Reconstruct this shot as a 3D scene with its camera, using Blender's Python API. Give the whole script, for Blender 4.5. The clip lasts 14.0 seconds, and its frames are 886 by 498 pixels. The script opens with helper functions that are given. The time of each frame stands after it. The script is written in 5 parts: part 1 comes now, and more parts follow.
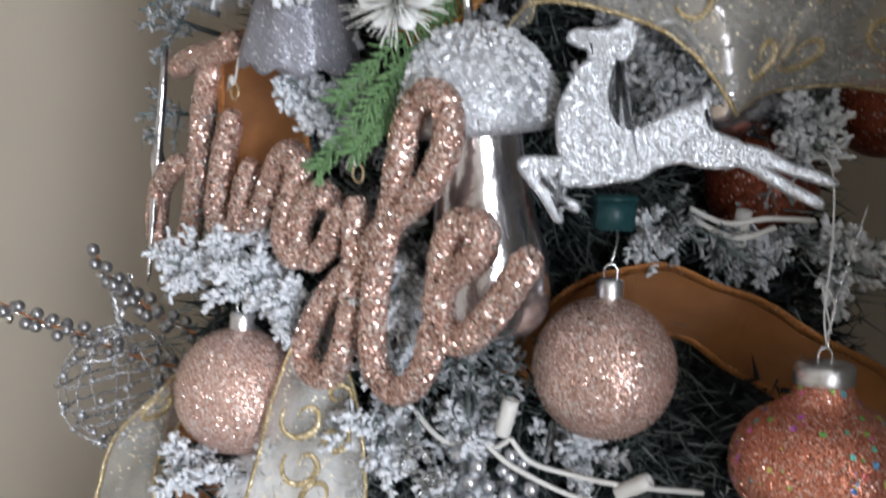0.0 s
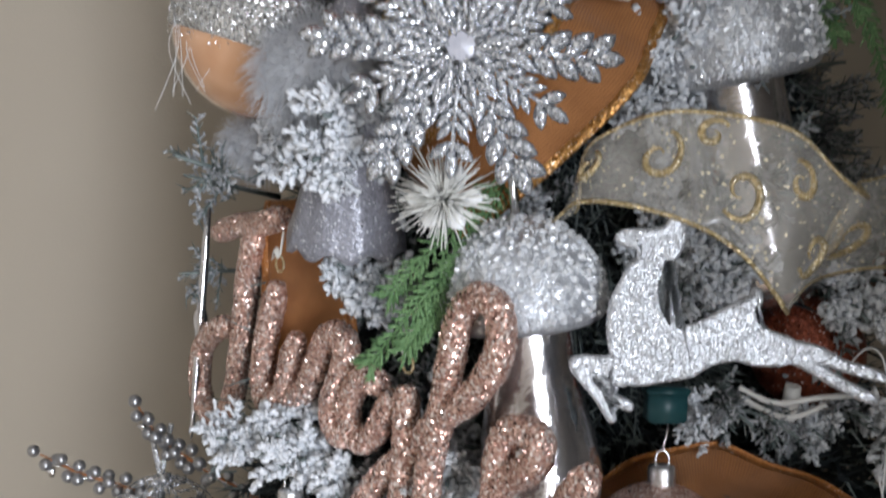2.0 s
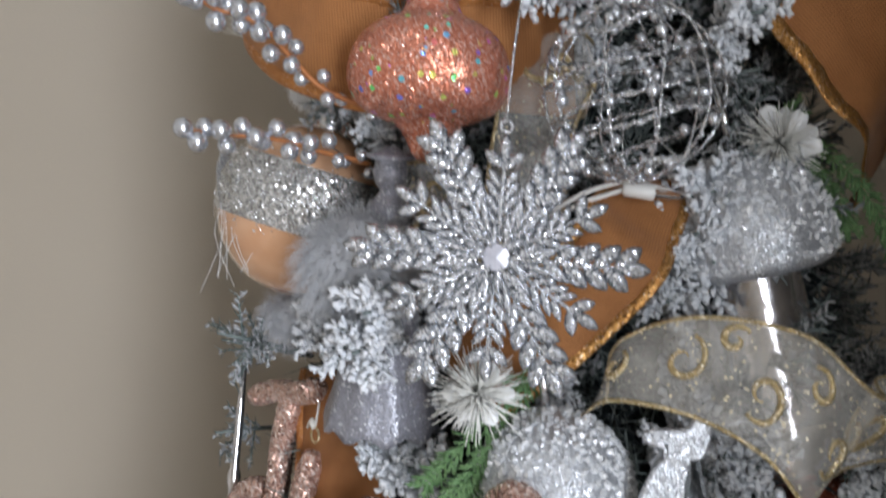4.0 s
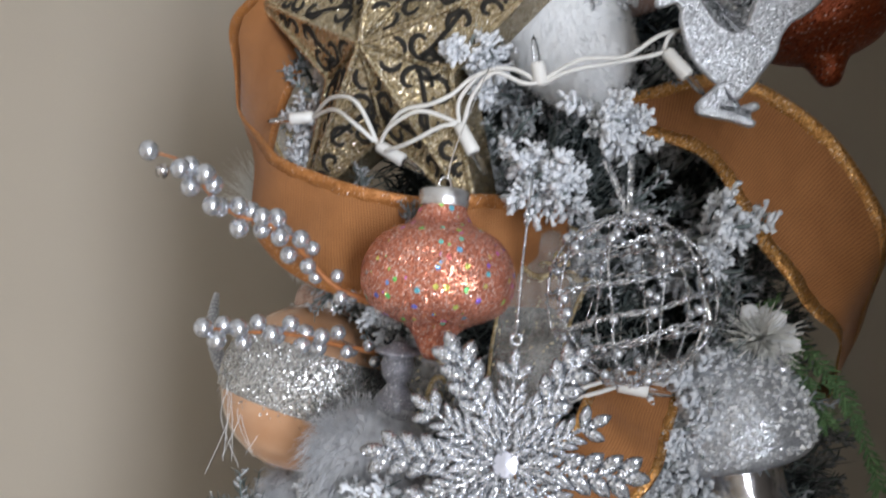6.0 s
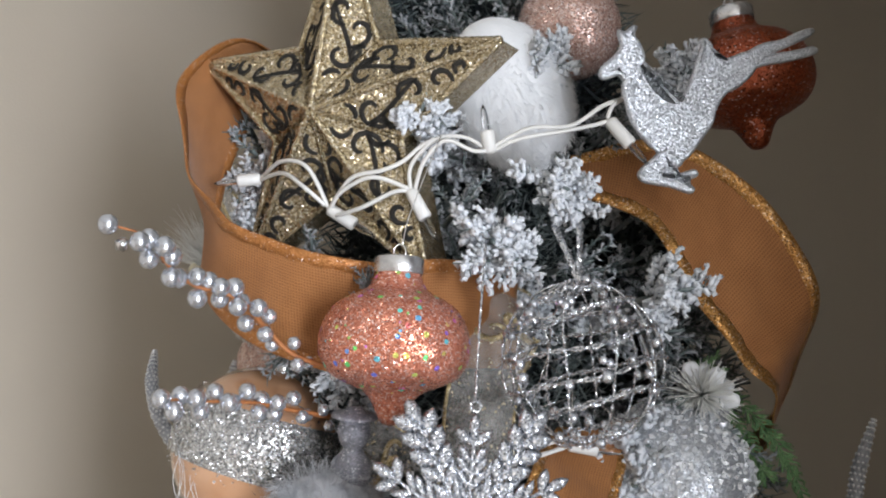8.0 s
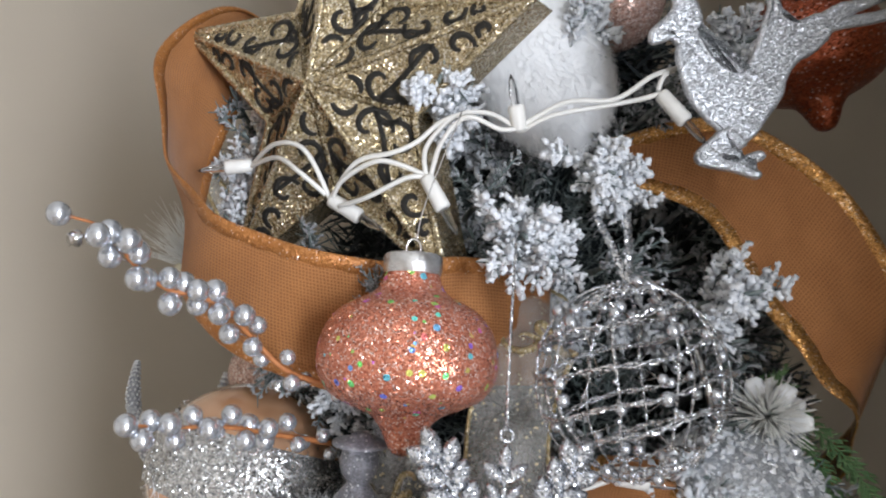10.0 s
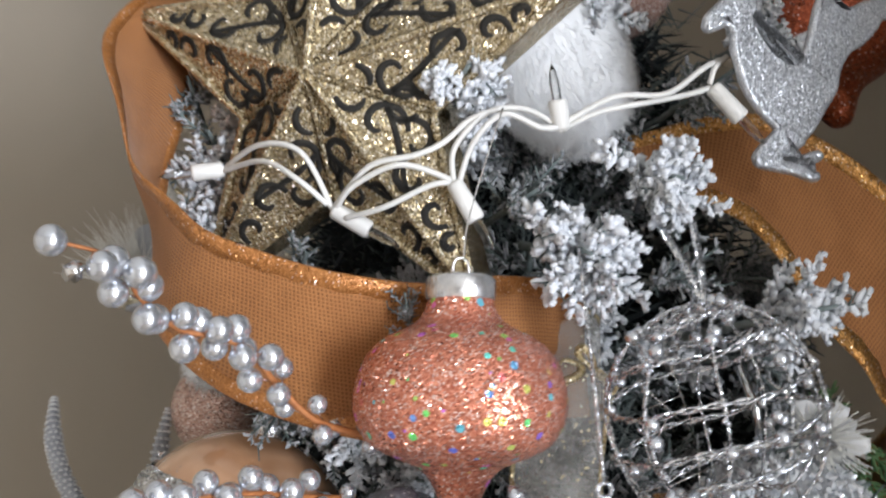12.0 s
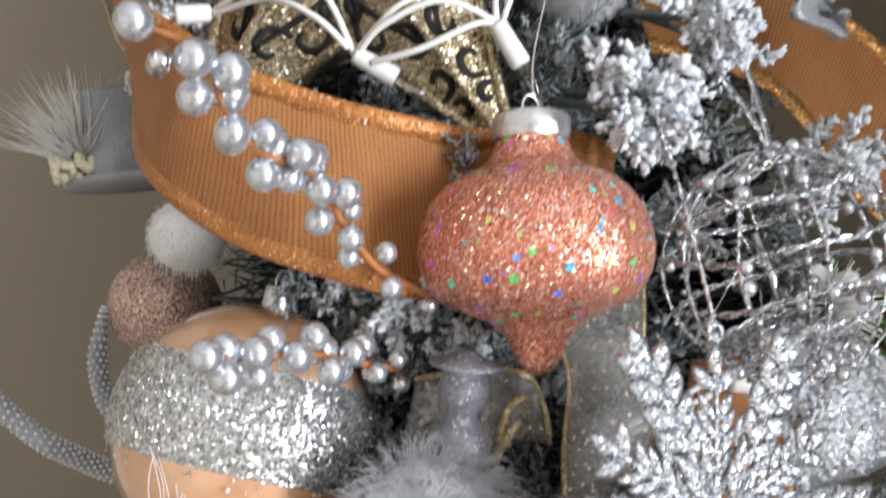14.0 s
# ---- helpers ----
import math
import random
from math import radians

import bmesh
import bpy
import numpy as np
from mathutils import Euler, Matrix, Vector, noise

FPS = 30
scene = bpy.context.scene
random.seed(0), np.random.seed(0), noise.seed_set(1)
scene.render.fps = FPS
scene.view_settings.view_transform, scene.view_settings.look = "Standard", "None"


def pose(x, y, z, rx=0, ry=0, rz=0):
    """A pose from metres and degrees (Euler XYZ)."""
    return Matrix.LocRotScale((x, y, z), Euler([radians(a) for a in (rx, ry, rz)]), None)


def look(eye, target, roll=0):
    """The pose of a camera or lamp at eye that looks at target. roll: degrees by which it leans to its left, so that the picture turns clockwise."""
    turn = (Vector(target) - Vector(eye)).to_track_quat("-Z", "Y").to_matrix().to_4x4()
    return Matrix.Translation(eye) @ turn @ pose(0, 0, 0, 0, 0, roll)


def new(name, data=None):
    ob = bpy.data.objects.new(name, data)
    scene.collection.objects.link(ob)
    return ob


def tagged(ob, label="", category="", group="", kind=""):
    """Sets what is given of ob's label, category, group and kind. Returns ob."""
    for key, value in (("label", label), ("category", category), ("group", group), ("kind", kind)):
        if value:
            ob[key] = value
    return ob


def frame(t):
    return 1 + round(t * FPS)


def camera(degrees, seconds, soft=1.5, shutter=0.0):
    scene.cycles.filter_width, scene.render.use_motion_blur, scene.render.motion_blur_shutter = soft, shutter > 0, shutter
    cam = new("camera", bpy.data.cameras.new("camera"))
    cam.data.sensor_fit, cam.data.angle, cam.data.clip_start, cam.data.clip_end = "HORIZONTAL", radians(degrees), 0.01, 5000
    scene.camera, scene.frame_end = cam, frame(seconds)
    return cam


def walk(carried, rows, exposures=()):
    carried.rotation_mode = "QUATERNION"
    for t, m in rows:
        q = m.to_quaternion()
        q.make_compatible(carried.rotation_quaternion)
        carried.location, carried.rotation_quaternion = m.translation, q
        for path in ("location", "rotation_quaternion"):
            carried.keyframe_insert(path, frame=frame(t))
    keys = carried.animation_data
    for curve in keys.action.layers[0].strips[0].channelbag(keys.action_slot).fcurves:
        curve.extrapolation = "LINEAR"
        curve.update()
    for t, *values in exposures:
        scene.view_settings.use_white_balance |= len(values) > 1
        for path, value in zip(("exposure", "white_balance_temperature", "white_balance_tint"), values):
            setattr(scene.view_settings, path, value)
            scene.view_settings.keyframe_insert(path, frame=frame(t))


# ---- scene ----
cam = camera(46.8, 14.0, soft=2.0, shutter=0.9)
METRES, EYE, TILT, LEAN, TURN = 0.5, 1.2, -6.0, 0.0, 0.0
ROWS = [
    (0.0, 0.0, 0.0, 0.0, 0.0, -0.0, 0.0),
    (0.5, -0.0093, -0.0075, 0.0335, 0.33, 0.43, 0.05),
    (1.0, -0.0066, 0.0035, 0.0607, 1.26, 1.13, 1.47),
    (1.5, -0.0142, 0.0056, 0.083, 1.29, 2.11, 0.97),
    (2.0, -0.0241, -0.0083, 0.1052, 1.02, 3.26, 0.92),
    (2.5, -0.025, -0.0171, 0.1181, 1.35, 4.84, 1.29),
    (5.0, -0.0627, -0.0888, 0.2431, 1.29, 10.12, -0.38),
    (5.5, -0.078, -0.1018, 0.262, -0.03, 11.64, -0.56),
    (6.0, -0.0948, -0.1208, 0.2832, -1.63, 12.46, 0.03),
    (6.5, -0.1159, -0.146, 0.296, -3.54, 13.05, 1.13),
    (7.0, -0.1349, -0.1599, 0.3036, -5.25, 13.47, 1.63),
    (9.5, -0.135, -0.0456, 0.3311, -6.59, 14.28, 1.67),
    (10.0, -0.1288, 0.0041, 0.3442, -5.87, 14.17, 1.6),
    (10.5, -0.1261, 0.0345, 0.3528, -5.52, 14.12, 0.75),
    (11.0, -0.1211, 0.0547, 0.3558, -5.07, 14.54, 0.54),
    (11.5, -0.1713, 0.0826, 0.3677, -8.46, 14.44, 1.62),
    (12.0, -0.2552, 0.139, 0.3991, -14.58, 13.24, 4.94),
    (12.5, -0.3197, 0.1882, 0.4056, -19.96, 12.52, 6.54),
    (13.0, -0.3596, 0.2256, 0.3975, -23.42, 11.68, 7.64),
    (13.5, -0.38, 0.2476, 0.3833, -25.03, 10.44, 8.0),
    (14.0, -0.388, 0.2723, 0.3618, -25.63, 9.65, 7.43),
]
walk(cam, [(t, pose(0, 0, EYE, TILT, LEAN, TURN) @ pose(METRES * x, METRES * y, METRES * z, 90 + pitch, roll, yaw)) for t, x, y, z, yaw, pitch, roll in ROWS],
     exposures=[(0, 0.14), (2.5, 0.09), (5, 0.14), (7, 0.36), (9.5, 0.45), (11, 0.47), (12.5, 0.71), (14, 0.90)])

# ---- light: a daylit window in the wall behind the camera ----
world = bpy.data.worlds.new("world")
scene.world = world
world.use_nodes = True
wn = world.node_tree
sky = wn.nodes.new("ShaderNodeTexSky")
sky.sky_type, sky.sun_disc = "NISHITA", False
sky.sun_elevation, sky.sun_rotation = radians(35), radians(200)
wn.nodes["Background"].inputs["Strength"].default_value = 0.1
wn.links.new(sky.outputs[0], wn.nodes["Background"].inputs["Color"])

WIN = (0.45, 1.15, -0.10, 1.70)  # x0, x1, z0, z1 of the window opening
SOUTH = -2.0
BASE = -0.5  # the floor: the camera looks at the upper third of a tall tree


def area_lamp(name, loc, target, sx, sy, watts, colour):
    d = bpy.data.lights.new(name, "AREA")
    d.shape, d.size, d.size_y, d.energy, d.color = "RECTANGLE", sx, sy, watts, colour
    ob = new(name, d)
    ob.matrix_world = look(loc, target)
    return ob


area_lamp("window_daylight", (0.80, SOUTH + 0.03, 0.80), (0.80, 1.0, 0.80), 0.6, 1.7, 72.0, (0.838, 0.896, 1.0))


# ---- materials ----
def material(name):
    m = bpy.data.materials.new(name)
    m.use_nodes = True
    nt = m.node_tree
    return m, nt, nt.nodes["Principled BSDF"]


def node(nt, kind, **kw):
    n = nt.nodes.new(kind)
    for k, v in kw.items():
        if k in n.inputs:
            n.inputs[k].default_value = v
        else:
            setattr(n, k, v)
    return n


def coords(nt):
    return nt.nodes.new("ShaderNodeTexCoord").outputs["Object"]


def ramp(nt, fac, a, b, lo=0.0, hi=1.0):
    r = nt.nodes.new("ShaderNodeValToRGB")
    r.color_ramp.elements[0].position, r.color_ramp.elements[1].position = lo, hi
    r.color_ramp.elements[0].color, r.color_ramp.elements[1].color = (*a, 1), (*b, 1)
    nt.links.new(fac, r.inputs[0])
    return r.outputs[0]


def mixed(nt, fac, a, b):
    m = nt.nodes.new("ShaderNodeMix")
    m.data_type = "RGBA"
    for s, v in ((0, fac), (6, a), (7, b)):
        if isinstance(v, (float, int)):
            m.inputs[s].default_value = v
        elif isinstance(v, tuple):
            m.inputs[s].default_value = (*v, 1)
        else:
            nt.links.new(v, m.inputs[s])
    return m.outputs[2]


def bumped(nt, bs, height, strength, distance):
    b = node(nt, "ShaderNodeBump", Strength=strength, Distance=distance)
    nt.links.new(height, b.inputs["Height"])
    nt.links.new(b.outputs[0], bs.inputs["Normal"])
    return b


def plain(name, a, b, rough=0.6, metal=0.0, scale=200.0, bump=0.0, trans=0.0, ior=1.45, coat=0.0, sheen=0.0):
    """A surface of two near tones with a fine grain and slow stains."""
    m, nt, bs = material(name)
    c = coords(nt)
    n1 = node(nt, "ShaderNodeTexNoise", Scale=scale, Detail=4.0)
    n2 = node(nt, "ShaderNodeTexNoise", Scale=scale * 0.12, Detail=2.0)
    nt.links.new(c, n1.inputs["Vector"])
    nt.links.new(c, n2.inputs["Vector"])
    mid = tuple((x + y) / 2 for x, y in zip(a, b))
    col = mixed(nt, 0.5, ramp(nt, n1.outputs["Fac"], a, b, 0.3, 0.7), ramp(nt, n2.outputs["Fac"], a, mid, 0.35, 0.65))
    nt.links.new(col, bs.inputs["Base Color"])
    bs.inputs["Roughness"].default_value, bs.inputs["Metallic"].default_value = rough, metal
    bs.inputs["Transmission Weight"].default_value, bs.inputs["IOR"].default_value = trans, ior
    bs.inputs["Coat Weight"].default_value, bs.inputs["Sheen Weight"].default_value = coat, sheen
    if bump:
        bumped(nt, bs, n1.outputs["Fac"], 0.6, bump)
    return m


def glitter(name, dark, light, cell=0.0009, tilt=0.55, rough=0.28, metal=0.85, confetti=0.0, pale=0.12, stray=2.2):
    """Glued glitter: each flake a cell with its own tilt and tone; a few stray flakes stand far off the surface.
    confetti: share of larger coloured flakes."""
    m, nt, bs = material(name)
    c = coords(nt)
    v = node(nt, "ShaderNodeTexVoronoi", Scale=1.0 / cell)
    nt.links.new(c, v.inputs["Vector"])
    sep = nt.nodes.new("ShaderNodeSeparateColor")
    nt.links.new(v.outputs["Color"], sep.inputs[0])
    col = ramp(nt, sep.outputs[0], dark, light, 0.1, 0.95)
    bright = node(nt, "ShaderNodeMath", operation="GREATER_THAN")
    bright.inputs[1].default_value = 1.0 - pale
    nt.links.new(sep.outputs[1], bright.inputs[0])
    col = mixed(nt, bright.outputs[0], col, tuple(min(1, 0.35 + 0.65 * x + 0.15) for x in light))
    big = node(nt, "ShaderNodeTexNoise", Scale=60.0, Detail=2.0)
    nt.links.new(c, big.inputs["Vector"])
    col = mixed(nt, ramp(nt, big.outputs["Fac"], (0, 0, 0), (0.22, 0.22, 0.22), 0.45, 0.7), col, dark)
    flake = node(nt, "ShaderNodeTexWhiteNoise", noise_dimensions="3D")
    nt.links.new(v.outputs["Position"], flake.inputs["Vector"])
    sub = nt.nodes.new("ShaderNodeVectorMath")
    sub.operation = "SUBTRACT"
    sub.inputs[1].default_value = (0.5, 0.5, 0.5)
    nt.links.new(flake.outputs["Color"], sub.inputs[0])
    far = node(nt, "ShaderNodeMath", operation="POWER")
    nt.links.new(flake.outputs["Value"], far.inputs[0])
    far.inputs[1].default_value = 5.0
    reach = node(nt, "ShaderNodeMath", operation="MULTIPLY_ADD")
    nt.links.new(far.outputs[0], reach.inputs[0])
    reach.inputs[1].default_value, reach.inputs[2].default_value = stray, tilt * 1.7
    sc = nt.nodes.new("ShaderNodeVectorMath")
    sc.operation = "SCALE"
    nt.links.new(reach.outputs[0], sc.inputs["Scale"])
    nt.links.new(sub.outputs[0], sc.inputs[0])
    if confetti:
        w = node(nt, "ShaderNodeTexVoronoi", Scale=1.0 / 0.0042)
        nt.links.new(c, w.inputs["Vector"])
        near = node(nt, "ShaderNodeMath", operation="LESS_THAN")
        near.inputs[1].default_value = 0.34
        nt.links.new(w.outputs["Distance"], near.inputs[0])
        s2 = nt.nodes.new("ShaderNodeSeparateColor")
        nt.links.new(w.outputs["Color"], s2.inputs[0])
        some = node(nt, "ShaderNodeMath", operation="GREATER_THAN")
        some.inputs[1].default_value = 1.0 - confetti
        nt.links.new(s2.outputs[0], some.inputs[0])
        both = node(nt, "ShaderNodeMath", operation="MULTIPLY")
        nt.links.new(near.outputs[0], both.inputs[0])
        nt.links.new(some.outputs[0], both.inputs[1])
        hsv = nt.nodes.new("ShaderNodeCombineColor")
        hsv.mode = "HSV"
        hsv.inputs[1].default_value, hsv.inputs[2].default_value = 0.75, 0.95
        nt.links.new(s2.outputs[1], hsv.inputs[0])
        col = mixed(nt, both.outputs[0], col, hsv.outputs[0])
    geo = nt.nodes.new("ShaderNodeNewGeometry")
    add = nt.nodes.new("ShaderNodeVectorMath")
    nt.links.new(geo.outputs["Normal"], add.inputs[0])
    nt.links.new(sc.outputs[0], add.inputs[1])
    nor = nt.nodes.new("ShaderNodeVectorMath")
    nor.operation = "NORMALIZE"
    nt.links.new(add.outputs[0], nor.inputs[0])
    b = node(nt, "ShaderNodeBump", Strength=0.5, Distance=0.0004)
    nt.links.new(sep.outputs[2], b.inputs["Height"])
    nt.links.new(nor.outputs[0], b.inputs["Normal"])
    nt.links.new(b.outputs[0], bs.inputs["Normal"])
    nt.links.new(col, bs.inputs["Base Color"])
    bs.inputs["Roughness"].default_value, bs.inputs["Metallic"].default_value = rough, metal
    return m


def woven(name, a, b, pitch=0.0014):
    """Loosely woven burlap: warp and weft in two tones with a relief."""
    m, nt, bs = material(name)
    c = nt.nodes.new("ShaderNodeUVMap").outputs[0]
    k = math.pi / pitch / 10
    h = []
    for axis in ("X", "Y"):
        w = node(nt, "ShaderNodeTexWave", wave_type="BANDS", bands_direction=axis, Scale=k, Distortion=1.8, Detail=3.0)
        w.inputs["Detail Scale"].default_value = 2.0
        nt.links.new(c, w.inputs["Vector"])
        h.append(w.outputs["Fac"])
    mx = node(nt, "ShaderNodeMath", operation="MAXIMUM")
    nt.links.new(h[0], mx.inputs[0])
    nt.links.new(h[1], mx.inputs[1])
    n = node(nt, "ShaderNodeTexNoise", Scale=90.0, Detail=5.0)
    nt.links.new(c, n.inputs["Vector"])
    col = mixed(nt, 0.34, ramp(nt, mx.outputs[0], tuple(x * 0.5 for x in a), tuple(x * 0.98 for x in b), 0.2, 0.8), ramp(nt, n.outputs["Fac"], a, b, 0.3, 0.7))
    nt.links.new(col, bs.inputs["Base Color"])
    bs.inputs["Roughness"].default_value = 0.75
    bs.inputs["Sheen Weight"].default_value = 0.15
    bumped(nt, bs, mx.outputs[0], 0.7, 0.0003)
    tr = node(nt, "ShaderNodeBsdfTranslucent")
    nt.links.new(col, tr.inputs["Color"])
    ms = node(nt, "ShaderNodeMixShader")
    ms.inputs[0].default_value = 0.22
    out = nt.nodes["Material Output"]
    nt.links.new(bs.outputs[0], ms.inputs[1])
    nt.links.new(tr.outputs[0], ms.inputs[2])
    nt.links.new(ms.outputs[0], out.inputs[0])
    return m


def sheer(name, colour, alpha):
    """Organza: see-through cloth with a fine weave and a scatter of glitter specks."""
    m, nt, bs = material(name)
    c = coords(nt)
    v = node(nt, "ShaderNodeTexVoronoi", Scale=1 / 0.0009)
    nt.links.new(c, v.inputs["Vector"])
    sep = nt.nodes.new("ShaderNodeSeparateColor")
    nt.links.new(v.outputs["Color"], sep.inputs[0])
    speck = node(nt, "ShaderNodeMath", operation="GREATER_THAN")
    speck.inputs[1].default_value = 0.984
    nt.links.new(sep.outputs[0], speck.inputs[0])
    n = node(nt, "ShaderNodeTexNoise", Scale=70.0, Detail=3.0)
    nt.links.new(c, n.inputs["Vector"])
    col = mixed(nt, speck.outputs[0], ramp(nt, n.outputs["Fac"], tuple(x * 0.8 for x in colour), colour, 0.3, 0.7), (0.80, 0.70, 0.48))
    nt.links.new(col, bs.inputs["Base Color"])
    al = node(nt, "ShaderNodeMath", operation="MAXIMUM")
    nt.links.new(speck.outputs[0], al.inputs[0])
    al2 = node(nt, "ShaderNodeMapRange")
    al2.inputs["To Min"].default_value, al2.inputs["To Max"].default_value = alpha - 0.12, alpha + 0.12
    nt.links.new(n.outputs["Fac"], al2.inputs[0])
    nt.links.new(al2.outputs[0], al.inputs[1])
    nt.links.new(al.outputs[0], bs.inputs["Alpha"])
    bs.inputs["Roughness"].default_value = 0.35
    return m


def flock_material(name, k=1.0):
    m, nt, bs = material(name)
    c = coords(nt)
    n = node(nt, "ShaderNodeTexNoise", Scale=450.0, Detail=4.0)
    n2 = node(nt, "ShaderNodeTexNoise", Scale=130.0, Detail=2.0)
    nt.links.new(c, n.inputs["Vector"])
    nt.links.new(c, n2.inputs["Vector"])
    isl = nt.nodes.new("ShaderNodeNewGeometry").outputs["Random Per Island"]
    base = ramp(nt, n.outputs["Fac"], tuple(k * x for x in (0.56, 0.58, 0.615)), tuple(k * x for x in (0.79, 0.805, 0.83)), 0.3, 0.58)
    worn = ramp(nt, n2.outputs["Fac"], tuple(k * x for x in (0.30, 0.35, 0.36)), tuple(k * x for x in (0.86, 0.88, 0.91)), 0.36, 0.50)
    col = mixed(nt, ramp(nt, isl, (0.05, 0.05, 0.05), (0.55, 0.55, 0.55), 0.6, 1.0), base, worn)
    nt.links.new(col, bs.inputs["Base Color"])
    bs.inputs["Roughness"].default_value = 0.9
    bumped(nt, bs, n.outputs["Fac"], 0.8, 0.0006)
    return m


def wall_material(name, a, b):
    m, nt, bs = material(name)
    c = coords(nt)
    n = node(nt, "ShaderNodeTexNoise", Scale=350.0, Detail=3.0)
    n2 = node(nt, "ShaderNodeTexNoise", Scale=1.6, Detail=3.0)
    nt.links.new(c, n.inputs["Vector"])
    nt.links.new(c, n2.inputs["Vector"])
    nt.links.new(ramp(nt, n2.outputs["Fac"], a, b, 0.3, 0.7), bs.inputs["Base Color"])
    bs.inputs["Roughness"].default_value = 0.75
    bumped(nt, bs, n.outputs["Fac"], 0.25, 0.0005)
    return m


def swirled(name, a, b):
    """Glossy lacquer brushed round and round, the strokes still to be seen."""
    m, nt, bs = material(name)
    c = coords(nt)
    w = node(nt, "ShaderNodeTexWave", wave_type="RINGS", rings_direction="Z", Scale=26.0, Distortion=9.0, Detail=3.0)
    w.inputs["Detail Scale"].default_value = 0.7
    n = node(nt, "ShaderNodeTexNoise", Scale=34.0, Detail=4.0)
    nt.links.new(c, w.inputs["Vector"])
    nt.links.new(c, n.inputs["Vector"])
    mid = tuple((x + y) / 2 for x, y in zip(a, b))
    nt.links.new(mixed(nt, 0.45, ramp(nt, w.outputs["Fac"], mid, b, 0.1, 0.9), ramp(nt, n.outputs["Fac"], a, b, 0.35, 0.65)), bs.inputs["Base Color"])
    bs.inputs["Roughness"].default_value, bs.inputs["Metallic"].default_value = 0.16, 0.25
    bs.inputs["Coat Weight"].default_value = 1.0
    bumped(nt, bs, w.outputs["Fac"], 0.25, 0.0006)
    return m


def clear_glass(name, colour, rough=0.05):
    m, nt, bs = material(name)
    bs.inputs["Base Color"].default_value = (*colour, 1)
    bs.inputs["Transmission Weight"].default_value, bs.inputs["Roughness"].default_value = 1.0, rough
    return m


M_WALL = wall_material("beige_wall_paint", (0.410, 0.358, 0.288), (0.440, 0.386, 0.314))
# for walls out of view: much paler than the back wall, to bounce light
M_PALE = wall_material("pale_bounce_wall_paint", (0.74, 0.70, 0.64), (0.79, 0.75, 0.69))
M_CEIL = wall_material("white_ceiling_paint", (0.74, 0.73, 0.70), (0.79, 0.78, 0.75))
M_FLOOR = plain("oak_floor", (0.34, 0.27, 0.20), (0.45, 0.37, 0.28), 0.45, scale=30.0)
M_WHITE = plain("white_gloss_paint", (0.76, 0.76, 0.74), (0.82, 0.82, 0.80), 0.3)
M_FLOCK = flock_material("flock_snow")
M_FROST = flock_material("thin_frost", 0.50)
M_NEEDLE = plain("frosted_green_needles", (0.07, 0.10, 0.09), (0.30, 0.33, 0.33), 0.75, scale=160.0)
# near-black: the shade deep between the boughs is put into this colour
M_DARK = plain("shade_dark_needles", (0.014, 0.020, 0.024), (0.050, 0.065, 0.068), 0.7, scale=90.0)
M_BARK = plain("brown_bark", (0.06, 0.045, 0.03), (0.14, 0.10, 0.07), 0.85, scale=120.0, bump=0.002)
M_ROSE = glitter("rose_gold_glitter", (0.50, 0.285, 0.225), (0.82, 0.56, 0.47), 0.00065, 0.36, 0.24, 0.50, pale=0.20, stray=2.6)
M_ROSEW = glitter("rose_gold_coarse_glitter", (0.40, 0.215, 0.17), (0.86, 0.60, 0.50), 0.00095, 0.50, 0.22, 0.62, pale=0.20, stray=2.6)
M_CORAL = glitter("copper_coral_glitter", (0.52, 0.145, 0.085), (0.90, 0.38, 0.25), 0.00058, 0.34, 0.24, 0.60, confetti=0.34, pale=0.12, stray=2.4)
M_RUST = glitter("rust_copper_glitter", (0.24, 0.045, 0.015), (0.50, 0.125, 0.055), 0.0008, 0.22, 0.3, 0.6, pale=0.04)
# rust glitter again, darkened: the shade among the boughs is in the colour
M_RUST_SHADE = glitter("shaded_rust_glitter", (0.14, 0.028, 0.012), (0.32, 0.08, 0.04), 0.0008, 0.22, 0.35, 0.5, pale=0.03)
M_SILVER = glitter("silver_glitter", (0.46, 0.48, 0.51), (0.68, 0.70, 0.74), 0.00042, 0.30, 0.30, 0.66, pale=0.12, stray=1.4)
M_SILVERC = glitter("coarse_silver_glitter", (0.34, 0.34, 0.335), (0.72, 0.72, 0.71), 0.0008, 0.40, 0.26, 0.78, pale=0.12, stray=1.5)
M_GOLD = glitter("antique_gold_glitter", (0.27, 0.20, 0.10), (0.68, 0.57, 0.37), 0.0006, 0.36, 0.24, 0.72, pale=0.14, stray=2.4)
M_GOLDTRIM = glitter("gold_thread", (0.40, 0.17, 0.04), (0.86, 0.48, 0.17), 0.0006, 0.35, 0.28, 0.8, pale=0.06)
M_GOLDPALE = glitter("pale_gold_thread", (0.42, 0.31, 0.14), (0.80, 0.66, 0.40), 0.0006, 0.4, 0.3, 0.7)
M_TRIMDULL = glitter("copper_orange_thread", (0.34, 0.125, 0.03), (0.58, 0.25, 0.08), 0.0005, 0.22, 0.38, 0.40, pale=0.025)
M_BURLAP = woven("burnt_orange_burlap", (0.30, 0.105, 0.025), (0.50, 0.21, 0.065))
M_SHEER = sheer("champagne_organza", (0.64, 0.61, 0.55), 0.23)
M_CHROME = plain("polished_silver", (0.78, 0.78, 0.79), (0.88, 0.88, 0.90), 0.16, 1.0)
M_CAP = plain("brushed_silver_cap", (0.62, 0.62, 0.63), (0.88, 0.88, 0.88), 0.26, 0.9, scale=700.0, bump=0.0006)
